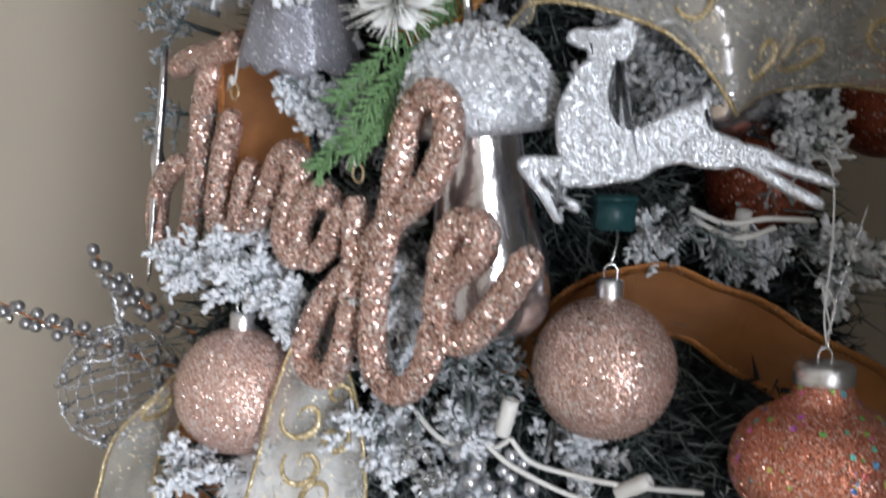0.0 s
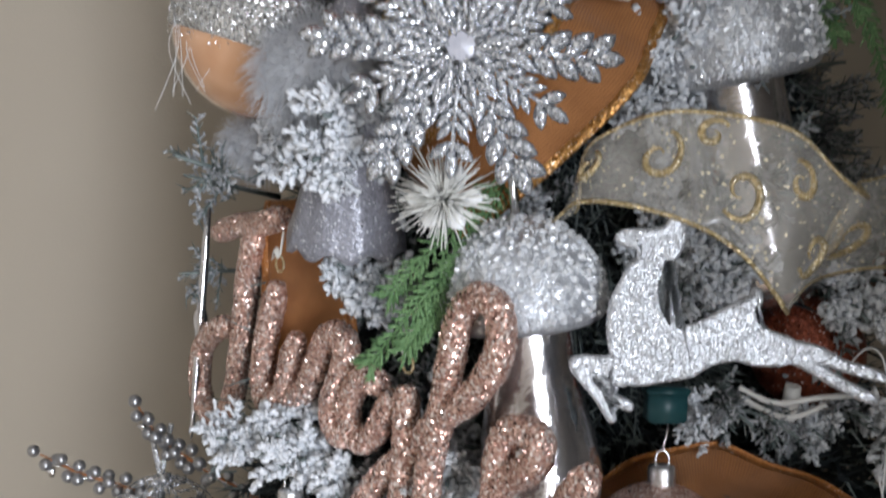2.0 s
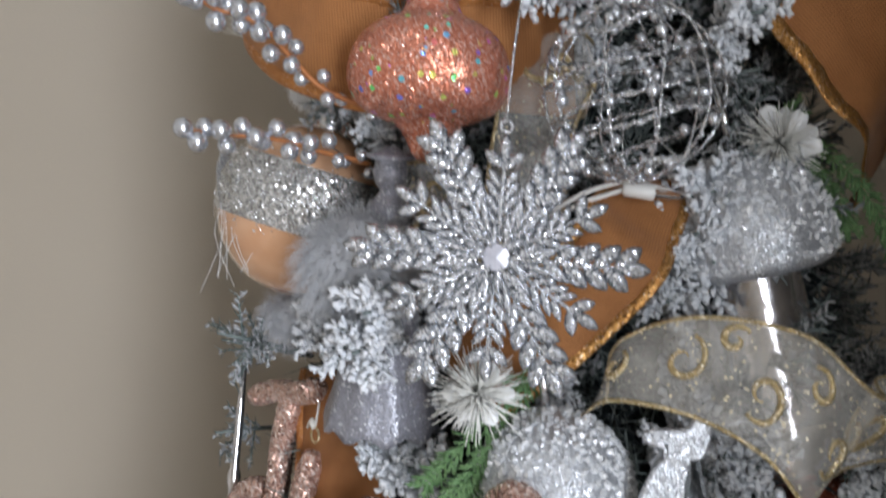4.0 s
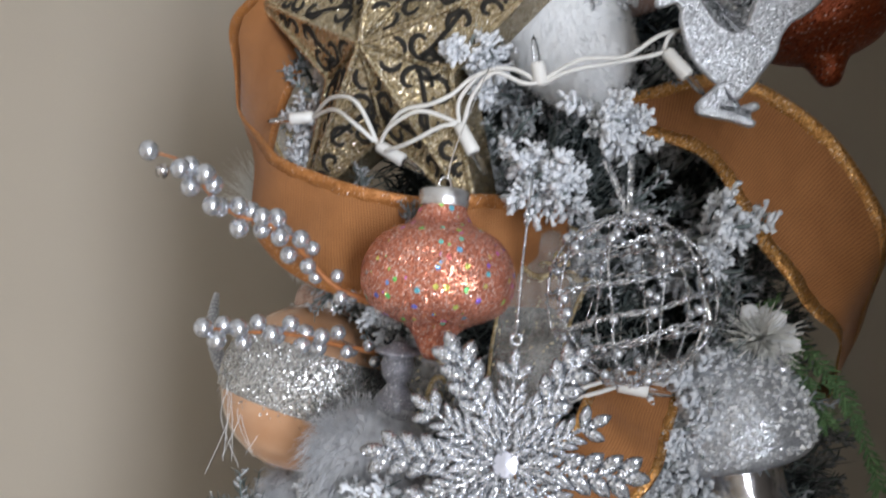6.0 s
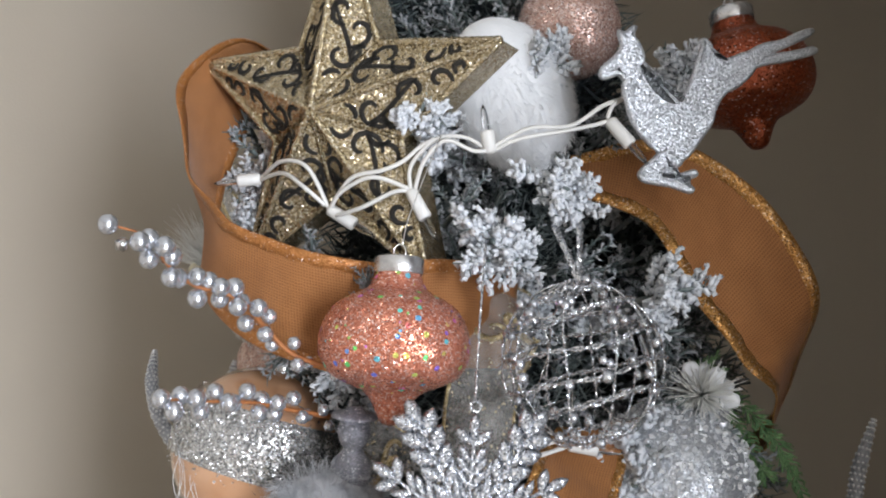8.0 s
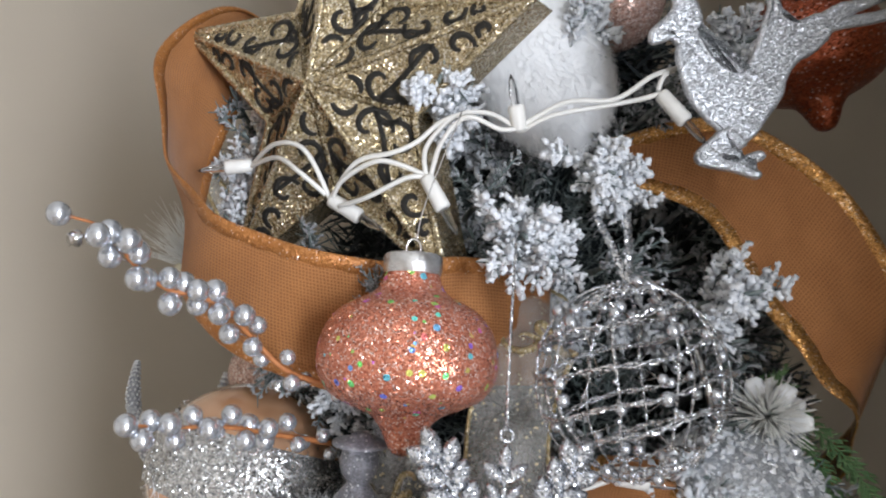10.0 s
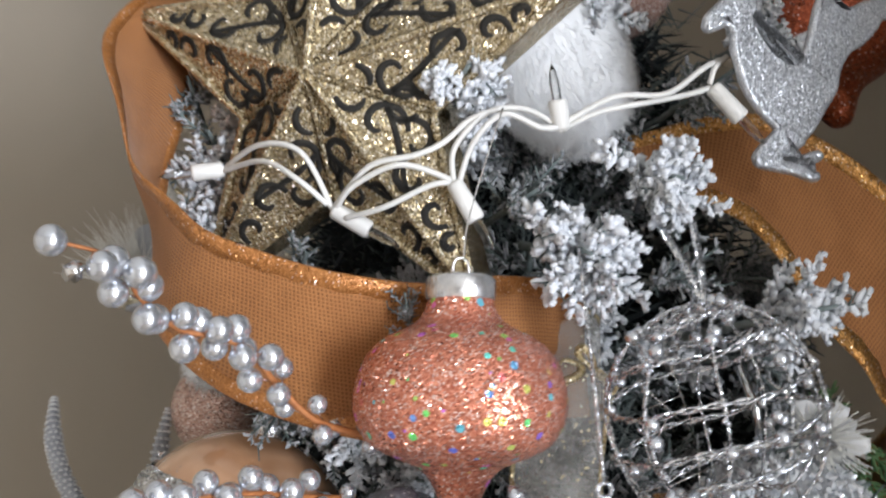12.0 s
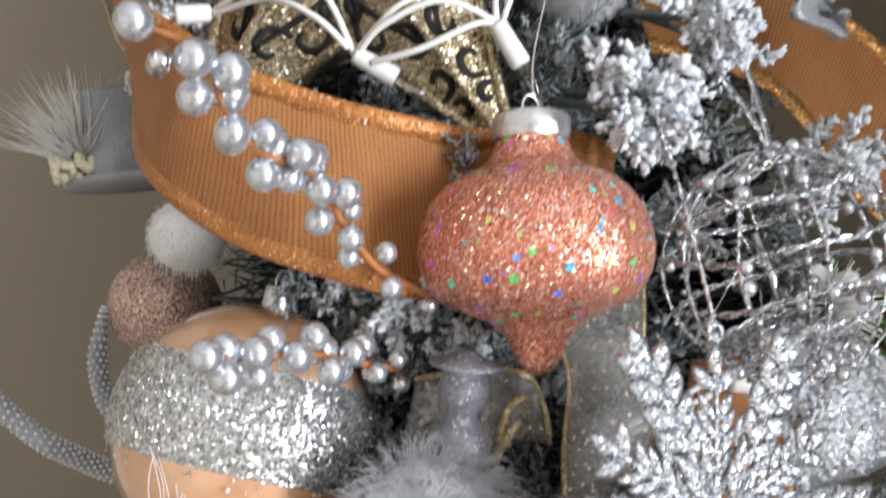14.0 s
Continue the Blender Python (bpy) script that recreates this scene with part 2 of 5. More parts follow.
M_MERCURY = plain("mercury_glass", (0.52, 0.50, 0.51), (0.90, 0.89, 0.91), 0.15, 0.95, scale=160.0, bump=0.0009)
M_PEARL = plain("silver_pearl", (0.56, 0.58, 0.62), (0.70, 0.72, 0.76), 0.25, 0.82, scale=120.0)
M_FLAKE = glitter("bright_silver_glitter", (0.42, 0.44, 0.47), (0.78, 0.80, 0.85), 0.00075, 0.48, 0.24, 0.74, pale=0.20, stray=2.2)
M_WIRE = glitter("silver_glitter_wire", (0.46, 0.48, 0.51), (0.82, 0.84, 0.88), 0.0008, 0.55, 0.20, 0.85, pale=0.22, stray=2.6)
M_DULL = plain("dull_silver_pearl", (0.30, 0.30, 0.31), (0.42, 0.42, 0.43), 0.30, 0.80, scale=120.0)
M_COPPER = plain("copper_wrapped_stem", (0.30, 0.10, 0.03), (0.52, 0.21, 0.07), 0.55, 0.1, scale=600.0)
M_PEACH = swirled("glossy_peach_glass", (0.52, 0.25, 0.115), (0.72, 0.43, 0.26))
M_CABLE = plain("white_cable_plastic", (0.70, 0.68, 0.64), (0.82, 0.81, 0.78), 0.4, scale=150.0)
M_BULB = clear_glass("clear_bulb_glass", (0.95, 0.95, 0.95))
M_FISH = plain("clear_thread", (0.6, 0.6, 0.6), (0.75, 0.75, 0.75), 0.3, scale=100.0)
M_CEDAR = plain("green_cedar", (0.075, 0.165, 0.06), (0.21, 0.34, 0.155), 0.55, scale=140.0)
M_BRISTLE = plain("white_bristles", (0.74, 0.73, 0.68), (0.88, 0.87, 0.84), 0.6)
M_FUR = plain("white_faux_fur", (0.90, 0.905, 0.91), (0.95, 0.955, 0.96), 0.9, scale=300.0, sheen=0.6)
M_GREYFUR = plain("grey_fluff", (0.46, 0.47, 0.49), (0.62, 0.63, 0.66), 0.9, scale=200.0, sheen=0.3)
M_TEAL = plain("dark_teal_box_plastic", (0.010, 0.045, 0.050), (0.018, 0.065, 0.070), 0.4)
# near-black colour stands in for the shade inside the star's openings
M_HOLE_SHADE = plain("hollow_shade", (0.012, 0.011, 0.010), (0.03, 0.026, 0.02), 0.9)
M_GEM = plain("pale_lavender_gem", (0.42, 0.42, 0.47), (0.55, 0.55, 0.60), 0.15, 0.1, scale=300.0)
M_FELT = plain("grey_glitter_felt", (0.24, 0.25, 0.27), (0.46, 0.47, 0.50), 0.85, scale=800.0, bump=0.0006)
M_YARN = plain("cream_yarn", (0.62, 0.56, 0.40), (0.80, 0.74, 0.58), 0.9, scale=300.0, bump=0.001)
M_ICE = plain("icy_silver_crystal", (0.66, 0.68, 0.71), (0.95, 0.96, 0.97), 0.14, 0.25, scale=500.0, bump=0.001)
M_LAV = glitter("silver_grey_sparkle_satin", (0.20, 0.20, 0.225), (0.32, 0.32, 0.36), 0.0007, 0.14, 0.34, 0.25, pale=0.04, stray=0.9)


# ---- mesh tools ----
def curve_points(pts, per=8, closed=False):
    """A smooth line through the points."""
    p = [Vector(q) for q in pts]
    n = len(p)
    if n == 2:
        return [p[0].lerp(p[1], i / per) for i in range(per + 1)]
    out = []
    for i in range(n if closed else n - 1):
        a, b, c, d = (p[(i + k) % n] if closed else p[min(max(i + k, 0), n - 1)] for k in (-1, 0, 1, 2))
        for j in range(per):
            t = j / per
            out.append(0.5 * (2 * b + (c - a) * t + (2 * a - 5 * b + 4 * c - d) * t * t + (3 * b - a - 3 * c + d) * t ** 3))
    if not closed:
        out.append(p[-1])
    return out


def tube(bm, pts, r, n=6, closed=False, flat=1.0):
    """Sweeps a ring along pts; r: a number or one for each point."""
    pts = [Vector(p) for p in pts]
    m = len(pts)
    rs = r if isinstance(r, (list, tuple)) else [r] * m
    rings, side = [], None
    for i, p in enumerate(pts):
        a, b = (pts[(i - 1) % m], pts[(i + 1) % m]) if closed else (pts[max(i - 1, 0)], pts[min(i + 1, m - 1)])
        t = (b - a)
        t = t.normalized() if t.length > 1e-9 else Vector((0, 0, 1))
        if side is None:
            side = t.orthogonal().normalized()
        side = (side - t * side.dot(t))
        side = side.normalized() if side.length > 1e-6 else t.orthogonal().normalized()
        up = t.cross(side)
        rings.append([bm.verts.new(p + rs[i] * (side * math.cos(2 * math.pi * k / n) + flat * up * math.sin(2 * math.pi * k / n))) for k in range(n)])
    for i in range(m if closed else m - 1):
        a, b = rings[i], rings[(i + 1) % m]
        for k in range(n):
            bm.faces.new((a[k], a[(k + 1) % n], b[(k + 1) % n], b[k]))
    if not closed:
        bm.faces.new(rings[0][::-1])
        bm.faces.new(rings[-1])


def lathe(bm, profile, n=32, m=None, wobble=0.0):
    """Turns (radius, height) pairs round z."""
    m = m or Matrix.Identity(4)
    rings = []
    for r, z in profile:
        if r < 1e-6:
            rings.append([bm.verts.new(m @ Vector((0, 0, z)))])
        else:
            rings.append([bm.verts.new(m @ Vector((r * (1 + wobble * math.sin(k * 2.7)) * math.cos(2 * math.pi * k / n), r * math.sin(2 * math.pi * k / n), z))) for k in range(n)])
    for a, b in zip(rings, rings[1:]):
        for k in range(n):
            j = (k + 1) % n
            if len(a) == 1:
                bm.faces.new((a[0], b[j], b[k]))
            elif len(b) == 1:
                bm.faces.new((a[k], a[j], b[0]))
            else:
                bm.faces.new((a[k], a[j], b[j], b[k]))


def ball(bm, m, r, n=16, squash=1.0):
    h = max(n // 2, 4)
    lathe(bm, [(r * math.sin(math.pi * i / h), -r * squash * math.cos(math.pi * i / h)) for i in range(h + 1)], n, m)


def plate(bm, outline, half, rnd, per=3):
    """A flat piece cut to a smooth outline (x, z), with rounded rims."""
    pts = [Vector((p[0], p[1])) for p in curve_points([(*q, 0) for q in outline], per, True)]
    area = sum(a.x * b.y - b.x * a.y for a, b in zip(pts, pts[1:] + pts[:1]))
    if area < 0:
        pts.reverse()
    n = len(pts)
    nor = []
    for i in range(n):
        t = pts[(i + 1) % n] - pts[i - 1]
        nor.append(Vector((t.y, -t.x)).normalized())
    rings = []
    for off, y in ((-rnd - 0.0005, -half), (-rnd, -half), (-0.3 * rnd, -half + 0.3 * rnd), (0, -half + rnd), (0, half - rnd), (-0.3 * rnd, half - 0.3 * rnd), (-rnd, half), (-rnd - 0.0005, half)):
        rings.append([bm.verts.new((p.x + q.x * off, y, p.y + q.y * off)) for p, q in zip(pts, nor)])
    for a, b in zip(rings, rings[1:]):
        for k in range(n):
            bm.faces.new((a[k], a[(k + 1) % n], b[(k + 1) % n], b[k]))
    bm.faces.new(rings[0][::-1])
    bm.faces.new(rings[-1])


def strip(bm, pts, nrm, ws):
    """A thin flat band along pts, lying on a face."""
    rows = []
    for i, p in enumerate(pts):
        t = (pts[min(i + 1, len(pts) - 1)] - pts[max(i - 1, 0)]).normalized()
        s = t.cross(nrm).normalized() * ws[i]
        rows.append([bm.verts.new(p + s), bm.verts.new(p - s), bm.verts.new(p - s - nrm * 0.0003), bm.verts.new(p + s - nrm * 0.0003)])
    for a, b in zip(rows, rows[1:]):
        for k in range(4):
            bm.faces.new((a[k], a[(k + 1) % 4], b[(k + 1) % 4], b[k]))
    bm.faces.new(rows[0][::-1])
    bm.faces.new(rows[-1])


def box(bm, x0, x1, y0, y1, z0, z1, bevel=0.0):
    r = bmesh.ops.create_cube(bm, size=1, matrix=Matrix.LocRotScale(((x0 + x1) / 2, (y0 + y1) / 2, (z0 + z1) / 2), None, (x1 - x0, y1 - y0, z1 - z0)))
    if bevel:
        es = {e for v in r["verts"] for e in v.link_edges}
        bmesh.ops.bevel(bm, geom=list(es), offset=bevel, segments=2, affect="EDGES")


def mesh_of(name, bm, mat, smooth=True):
    bmesh.ops.recalc_face_normals(bm, faces=bm.faces)
    me = bpy.data.meshes.new(name)
    bm.to_mesh(me)
    bm.free()
    me.materials.append(mat)
    me.polygons.foreach_set("use_smooth", [smooth] * len(me.polygons))
    return me


def part(name, bm, mat, parent, label="", smooth=True):
    ob = new(name, mesh_of(name, bm, mat, smooth))
    ob.parent = parent
    if label:
        tagged(ob, label)
    return ob


def thing(name, label, category, m, group=""):
    ob = new(name)
    ob.empty_display_size = 0.01
    ob.matrix_world = m
    return tagged(ob, label, category, group)


def aim(loc, way, spin=0.0, scale=1.0):
    """A pose whose z axis points along way."""
    q = Vector(way).normalized().to_track_quat("Z", "Y")
    return Matrix.LocRotScale(loc, q, (scale,) * 3) @ pose(0, 0, 0, 0, 0, spin)


def setting(name, bm, mat, label, category, smooth=False):
    ob = new(name, mesh_of(name, bm, mat, smooth))
    return tagged(ob, label, category, kind="structure")


# ---- the room ----
X0, X1, Y1, TOP = -1.9, 2.3, 1.0, 2.1
bm = bmesh.new()
box(bm, X0 - 0.1, X1 + 0.1, SOUTH - 0.1, Y1 + 0.1, BASE - 0.1, BASE)
setting("floor", bm, M_FLOOR, "brown oak floor under the tree", "floor")
bm = bmesh.new()
box(bm, X0 - 0.1, X1 + 0.1, SOUTH - 0.1, Y1 + 0.1, TOP, TOP + 0.1)
setting("ceiling", bm, M_CEIL, "plain white painted ceiling", "ceiling")
bm = bmesh.new()
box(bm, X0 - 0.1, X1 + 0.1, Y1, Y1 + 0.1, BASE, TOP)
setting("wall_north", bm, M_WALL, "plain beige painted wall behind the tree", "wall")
bm = bmesh.new()
box(bm, X0 - 0.1, X0, SOUTH, Y1, BASE, TOP)
setting("wall_west", bm, M_PALE, "unseen side wall, pale cream to bounce light", "wall")
bm = bmesh.new()
box(bm, X1, X1 + 0.1, SOUTH, Y1, BASE, TOP)
setting("wall_east", bm, M_PALE, "unseen side wall, pale cream to bounce light", "wall")
# added wall, out of view: blocks window light from the tree's right side
bm = bmesh.new()
box(bm, 0.275, X1, -0.25, -0.15, BASE, TOP)
setting("wall_light_block", bm, M_PALE, "unseen pale cream wall added to keep window light off the tree's right side", "wall")
bm = bmesh.new()
box(bm, X0 - 0.1, WIN[0], SOUTH - 0.1, SOUTH, BASE, TOP)
box(bm, WIN[1], X1 + 0.1, SOUTH - 0.1, SOUTH, BASE, TOP)
box(bm, WIN[0], WIN[1], SOUTH - 0.1, SOUTH, BASE, WIN[2])
box(bm, WIN[0], WIN[1], SOUTH - 0.1, SOUTH, WIN[3], TOP)
setting("wall_south", bm, M_PALE, "unseen wall with a window opening, pale cream to bounce light", "wall")
win = tagged(new("window_1"), "white framed window letting daylight in", "window", kind="structure")
for x0, x1, z0, z1 in ((WIN[0], WIN[0] + 0.05, WIN[2], WIN[3]), (WIN[1] - 0.05, WIN[1], WIN[2], WIN[3]),
                       (WIN[0] + 0.05, WIN[1] - 0.05, WIN[2], WIN[2] + 0.05), (WIN[0] + 0.05, WIN[1] - 0.05, WIN[3] - 0.05, WIN[3])):
    bm = bmesh.new()
    box(bm, x0, x1, SOUTH - 0.08, SOUTH - 0.02, z0, z1, 0.004)
    part("window_frame", bm, M_WHITE, win)


# ---- the flocked tree ----
AX, AY = 0.04, 0.57


def tree_radius(z):
    return 0.155 + 0.20 * (1.45 - z)


def caked_needle(bm, base, way, length, r, rng, n=5):
    """One needle under snow: an uneven, knobbly stub with a blunt end."""
    u = way.orthogonal().normalized()
    v = way.cross(u)
    bend = (u * rng.uniform(-1, 1) + v * rng.uniform(-1, 1)) * length * 0.14
    rings = []
    for t, k in ((0.0, 0.6), (0.25, rng.uniform(0.7, 1.2)), (0.5, rng.uniform(0.6, 1.2)), (0.78, rng.uniform(0.7, 1.5)), (1.0, rng.uniform(0.3, 0.9))):
        c = base + way * length * t + bend * t * t
        rings.append([bm.verts.new(c + (u * math.cos(2 * math.pi * q / n) + v * math.sin(2 * math.pi * q / n)) * r * k * rng.uniform(0.6, 1.4) + way * r * rng.uniform(-0.5, 0.5)) for q in range(n)])
    for a, b in zip(rings, rings[1:]):
        for q in range(n):
            bm.faces.new((a[q], a[(q + 1) % n], b[(q + 1) % n], b[q]))
    bm.faces.new(rings[-1])


def tip_meshes(seed, twigs, length, stubs, fat, bare=0.15, coat=None):
    """One branch tip along z: a few twigs whose needles are caked with snow into fat stubs, and bare needles under them."""
    rng = random.Random(seed)
    snow, green = bmesh.new(), bmesh.new()
    tube(green, [(0, 0, -0.03), (0, 0, length * 0.3), (0, 0, length * 0.8)], [0.0018, 0.0014, 0.0007], 5)
    for i in range(twigs):
        a = i * 2.4 + rng.uniform(-0.5, 0.5)
        lift = rng.uniform(0.15, 1.3)
        d = Vector((math.cos(a) * math.cos(lift), math.sin(a) * math.cos(lift), math.sin(lift)))
        b = Vector((0, 0, length * rng.uniform(0.0, 0.40)))
        ln = length * rng.uniform(0.35, 0.70)
        tube(green, [b, b + d * ln], [0.0009, 0.0005], 4)
        u = d.orthogonal().normalized()
        v = d.cross(u)
        for k in range(stubs):
            t = (k + rng.random()) / stubs
            c = b + d * ln * t
            w = k * 2.4 + rng.uniform(-0.6, 0.6)
            o = (d * rng.uniform(0.5, 1.5) + u * math.cos(w) + v * math.sin(w)).normalized()
            q = rng.uniform(0.0026, 0.0066)
            tube(green, [c, c + o * q * 1.1], [0.0005, 0.00025], 3)
            if rng.random() > bare:
                caked_needle(snow, c + o * q * 0.05, o, q, 0.00100 * fat * rng.uniform(0.65, 1.35), rng)
                # crumbs of snow stick to the stub's side
                for _ in range(2):
                    e = (o * rng.uniform(0.0, 0.9) + u * rng.uniform(-1, 1) + v * rng.uniform(-1, 1)).normalized()
                    caked_needle(snow, c + o * q * rng.uniform(0.3, 0.95), e, q * rng.uniform(0.22, 0.45), 0.00088 * fat * rng.uniform(0.6, 1.3), rng, 4)
    return mesh_of("flock", snow, coat or M_FLOCK), mesh_of("needles", green, M_NEEDLE)


TIPS = [tip_meshes(11 + i, 13, 0.030, 22, 1.05, 0.10) for i in range(4)] + [tip_meshes(31 + i, 8, 0.040, 16, 0.60, 0.35, M_FROST) for i in range(3)]

tree = thing("christmas_tree", "snow-flocked artificial Christmas tree crowded with ornaments", "Christmas tree", pose(AX, AY, BASE))
bm = bmesh.new()
tube(bm, curve_points([(0, 0, 0.02), (0.004, 0, 0.9), (-0.003, 0.004, 1.8), (0, 0, 2.4)], 6), 0.016, 10)
lathe(bm, [(0, 0.0), (0.16, 0.0), (0.16, 0.012), (0.03, 0.03), (0.022, 0.08)], 24)
part("trunk", bm, M_BARK, tree)


def add_tip(loc, way, kind, scale, spin):
    """A flocked branch tip of the tree at a world place."""
    snow, green = TIPS[kind]
    ob = new("branch_tip", snow)
    ob.parent = tree
    ob.matrix_basis = pose(-AX, -AY, -BASE) @ aim(loc, way, spin, scale)
    g = new("needles", green)
    g.parent = ob


# tips that stand out between the ornaments: place, way, kind, size
HERO = [
    ((-0.050, 0.452, 1.212), (0.1, -1, 0.25), 0, 1.15), ((-0.100, 0.475, 1.146), (0.25, -1, 0.1), 1, 1.2),
    ((-0.072, 0.467, 1.124), (0.2, -1, -0.1), 2, 1.2), ((-0.122, 0.480, 1.142), (-0.3, -1, 0.2), 3, 1.0),
    ((-0.142, 0.555, 1.264), (-0.7, -0.7, 0.2), 4, 1.0), ((-0.150, 0.57, 1.215), (-0.8, -0.6, 0.0), 5, 0.9),
    ((-0.053, 0.452, 1.258), (0, -1, 0.3), 1, 1.1), ((0.089, 0.445, 1.221), (0.1, -1, 0), 2, 1.35),
    ((0.160, 0.458, 1.205), (0.2, -1, -0.5), 1, 1.3), ((0.185, 0.470, 1.232), (0.3, -1, -0.2), 4, 1.3), ((0.150, 0.46, 1.188), (0.0, -1, -0.7), 5, 1.2), ((0.178, 0.45, 1.148), (0.4, -1, -0.3), 0, 1.2), ((0.155, 0.462, 1.158), (0.3, -1, -0.1), 6, 1.1), ((0.205, 0.46, 1.140), (0.5, -1, -0.2), 5, 1.2),
    ((0.098, 0.432, 1.166), (0.3, -0.8, -0.3), 6, 0.95), ((0.086, 0.432, 1.160), (0.0, -0.8, -0.5), 2, 0.75), ((0.118, 0.440, 1.158), (0.4, -0.8, -0.3), 5, 0.9), ((0.140, 0.452, 1.150), (0.2, -1, -0.2), 3, 0.9), ((-0.019, 0.415, 1.139), (0, -1, 0), 3, 1.0),
    ((-0.026, 0.44, 1.070), (0, -1, 0.1), 0, 1.3), ((-0.112, 0.45, 1.055), (-0.2, -1, 0.2), 1, 1.2),
    ((0.012, 0.44, 1.094), (0.1, -1, -0.2), 4, 1.1), ((0.058, 0.44, 1.064), (0.1, -1, 0), 2, 1.2),
    ((0.010, 0.415, 1.434), (-0.1, -1, -0.25), 0, 1.15), ((0.042, 0.412, 1.460), (0.1, -1, -0.35), 1, 1.1),
    ((0.094, 0.417, 1.408), (0.5, -0.8, 0.1), 2, 1.15), ((-0.132, 0.49, 1.271), (-0.5, -0.8, 0.2), 4, 0.95),
    ((-0.093, 0.485, 1.277), (-0.1, -1, 0.1), 3, 1.1), ((-0.060, 0.412, 1.286), (-0.2, -1, 0), 1, 1.25),
    ((0.085, 0.445, 1.309), (0, -1, -0.2), 0, 1.3), ((0.085, 0.448, 1.335), (0.1, -1, 0.1), 2, 1.2),
    ((0.066, 0.44, 1.292), (-0.1, -1, -0.3), 3, 1.0), ((-0.069, 0.475, 1.373), (-0.1, -1, 0), 6, 0.8),
    ((-0.020, 0.446, 1.501), (0.0, -1, 0.15), 1, 1.2), ((-0.114, 0.528, 1.458), (-0.2, -1, 0.1), 3, 1.0),
    ((-0.001, 0.445, 1.455), (0.1, -1, 0.1), 6, 0.9), ((0.056, 0.44, 1.425), (0.2, -1, 0), 5, 0.9),
    ((0.129, 0.475, 1.534), (0.1, -1, 0), 0, 1.2), ((0.049, 0.475, 1.541), (0.1, -1, 0.2), 2, 1.2),
    ((-0.075, 0.492, 1.438), (0, -1, 0.3), 5, 0.8), ((-0.045, 0.462, 1.410), (0, -1, -0.3), 6, 0.7),
    ((0.082, 0.46, 1.500), (0.1, -1, 0.1), 6, 0.9), ((0.15, 0.50, 1.47), (0.5, -1, 0), 1, 1.0), ((-0.104, 0.535, 1.498), (-0.2, -1, 0.1), 4, 1.0), ((-0.092, 0.524, 1.502), (-0.1, -1, 0.1), 0, 0.85), ((-0.086, 0.518, 1.484), (0, -1, 0), 2, 0.85), ((-0.100, 0.522, 1.472), (-0.2, -1, 0), 0, 0.85), ((-0.080, 0.515, 1.464), (0, -1, -0.1), 1, 0.75), ((-0.110, 0.53, 1.486), (-0.4, -1, 0), 3, 0.85), ((-0.092, 0.530, 1.478), (0.0, -1, 0.0), 6, 0.9), ((-0.112, 0.54, 1.520), (-0.2, -1, 0.3), 5, 0.9), ((-0.100, 0.525, 1.462), (-0.1, -1, -0.1), 5, 0.8),
    ((0.13, 0.46, 1.275), (0.3, -1, 0), 5, 1.0), ((-0.049, 0.424, 1.414), (-0.2, -0.6, 0.8), 5, 0.42), ((-0.052, 0.425, 1.402), (-0.5, -0.7, -0.3), 4, 0.38), ((-0.09, 0.58, 1.417), (-1, -0.5, 0.1), 0, 0.9),
]
# fuller clumps: a second tip beside the first
HERO += [((0.016, 0.418, 1.428), (0.3, -1, -0.35), 2, 1.05), ((0.048, 0.416, 1.453), (0.2, -1, -0.6), 3, 0.95), ((-0.086, 0.470, 1.134), (0.1, -1, 0.2), 0, 1.25), ((-0.058, 0.462, 1.116), (0.3, -1, -0.2), 1, 1.1),
         ((-0.062, 0.455, 1.222), (-0.2, -1, 0.3), 2, 1.0), ((-0.015, 0.448, 1.494), (0.3, -1, 0.1), 0, 1.05), ((-0.012, 0.418, 1.128), (0.2, -1, -0.2), 2, 1.0), ((0.010, 0.43, 1.080), (0, -1, 0), 1, 1.15),
         ((-0.066, 0.420, 1.272), (-0.2, -1, -0.2), 2, 1.15), ((0.100, 0.445, 1.214), (0.2, -1, 0.2), 0, 1.2), ((0.078, 0.442, 1.318), (0, -1, 0), 1, 1.2), ((-0.02, 0.425, 1.105), (0, -1, 0), 3, 1.0),
         ((-0.050, 0.462, 1.362), (0, -1, 0), 4, 0.8), ((-0.028, 0.458, 1.350), (0, -1, 0.1), 5, 0.8), ((-0.040, 0.452, 1.325), (0, -1, 0), 1, 0.8),
         ((0.004, 0.455, 1.352), (0.1, -1, 0), 4, 0.8), ((-0.088, 0.472, 1.385), (-0.3, -1, 0), 5, 0.75), ((-0.044, 0.456, 1.338), (-0.1, -1, 0.2), 0, 0.7), ((-0.062, 0.455, 1.370), (-0.2, -1, 0.1), 1, 0.8), ((-0.044, 0.450, 1.358), (0.1, -1, 0.0), 2, 0.75), ((-0.074, 0.466, 1.384), (-0.3, -1, 0.3), 3, 0.6)]
rng = random.Random(5)
for loc, way, kind, size in HERO:
    add_tip(Vector(loc) - Vector(way).normalized() * 0.010 * size, way, kind, size, rng.uniform(0, 360))
count = 0
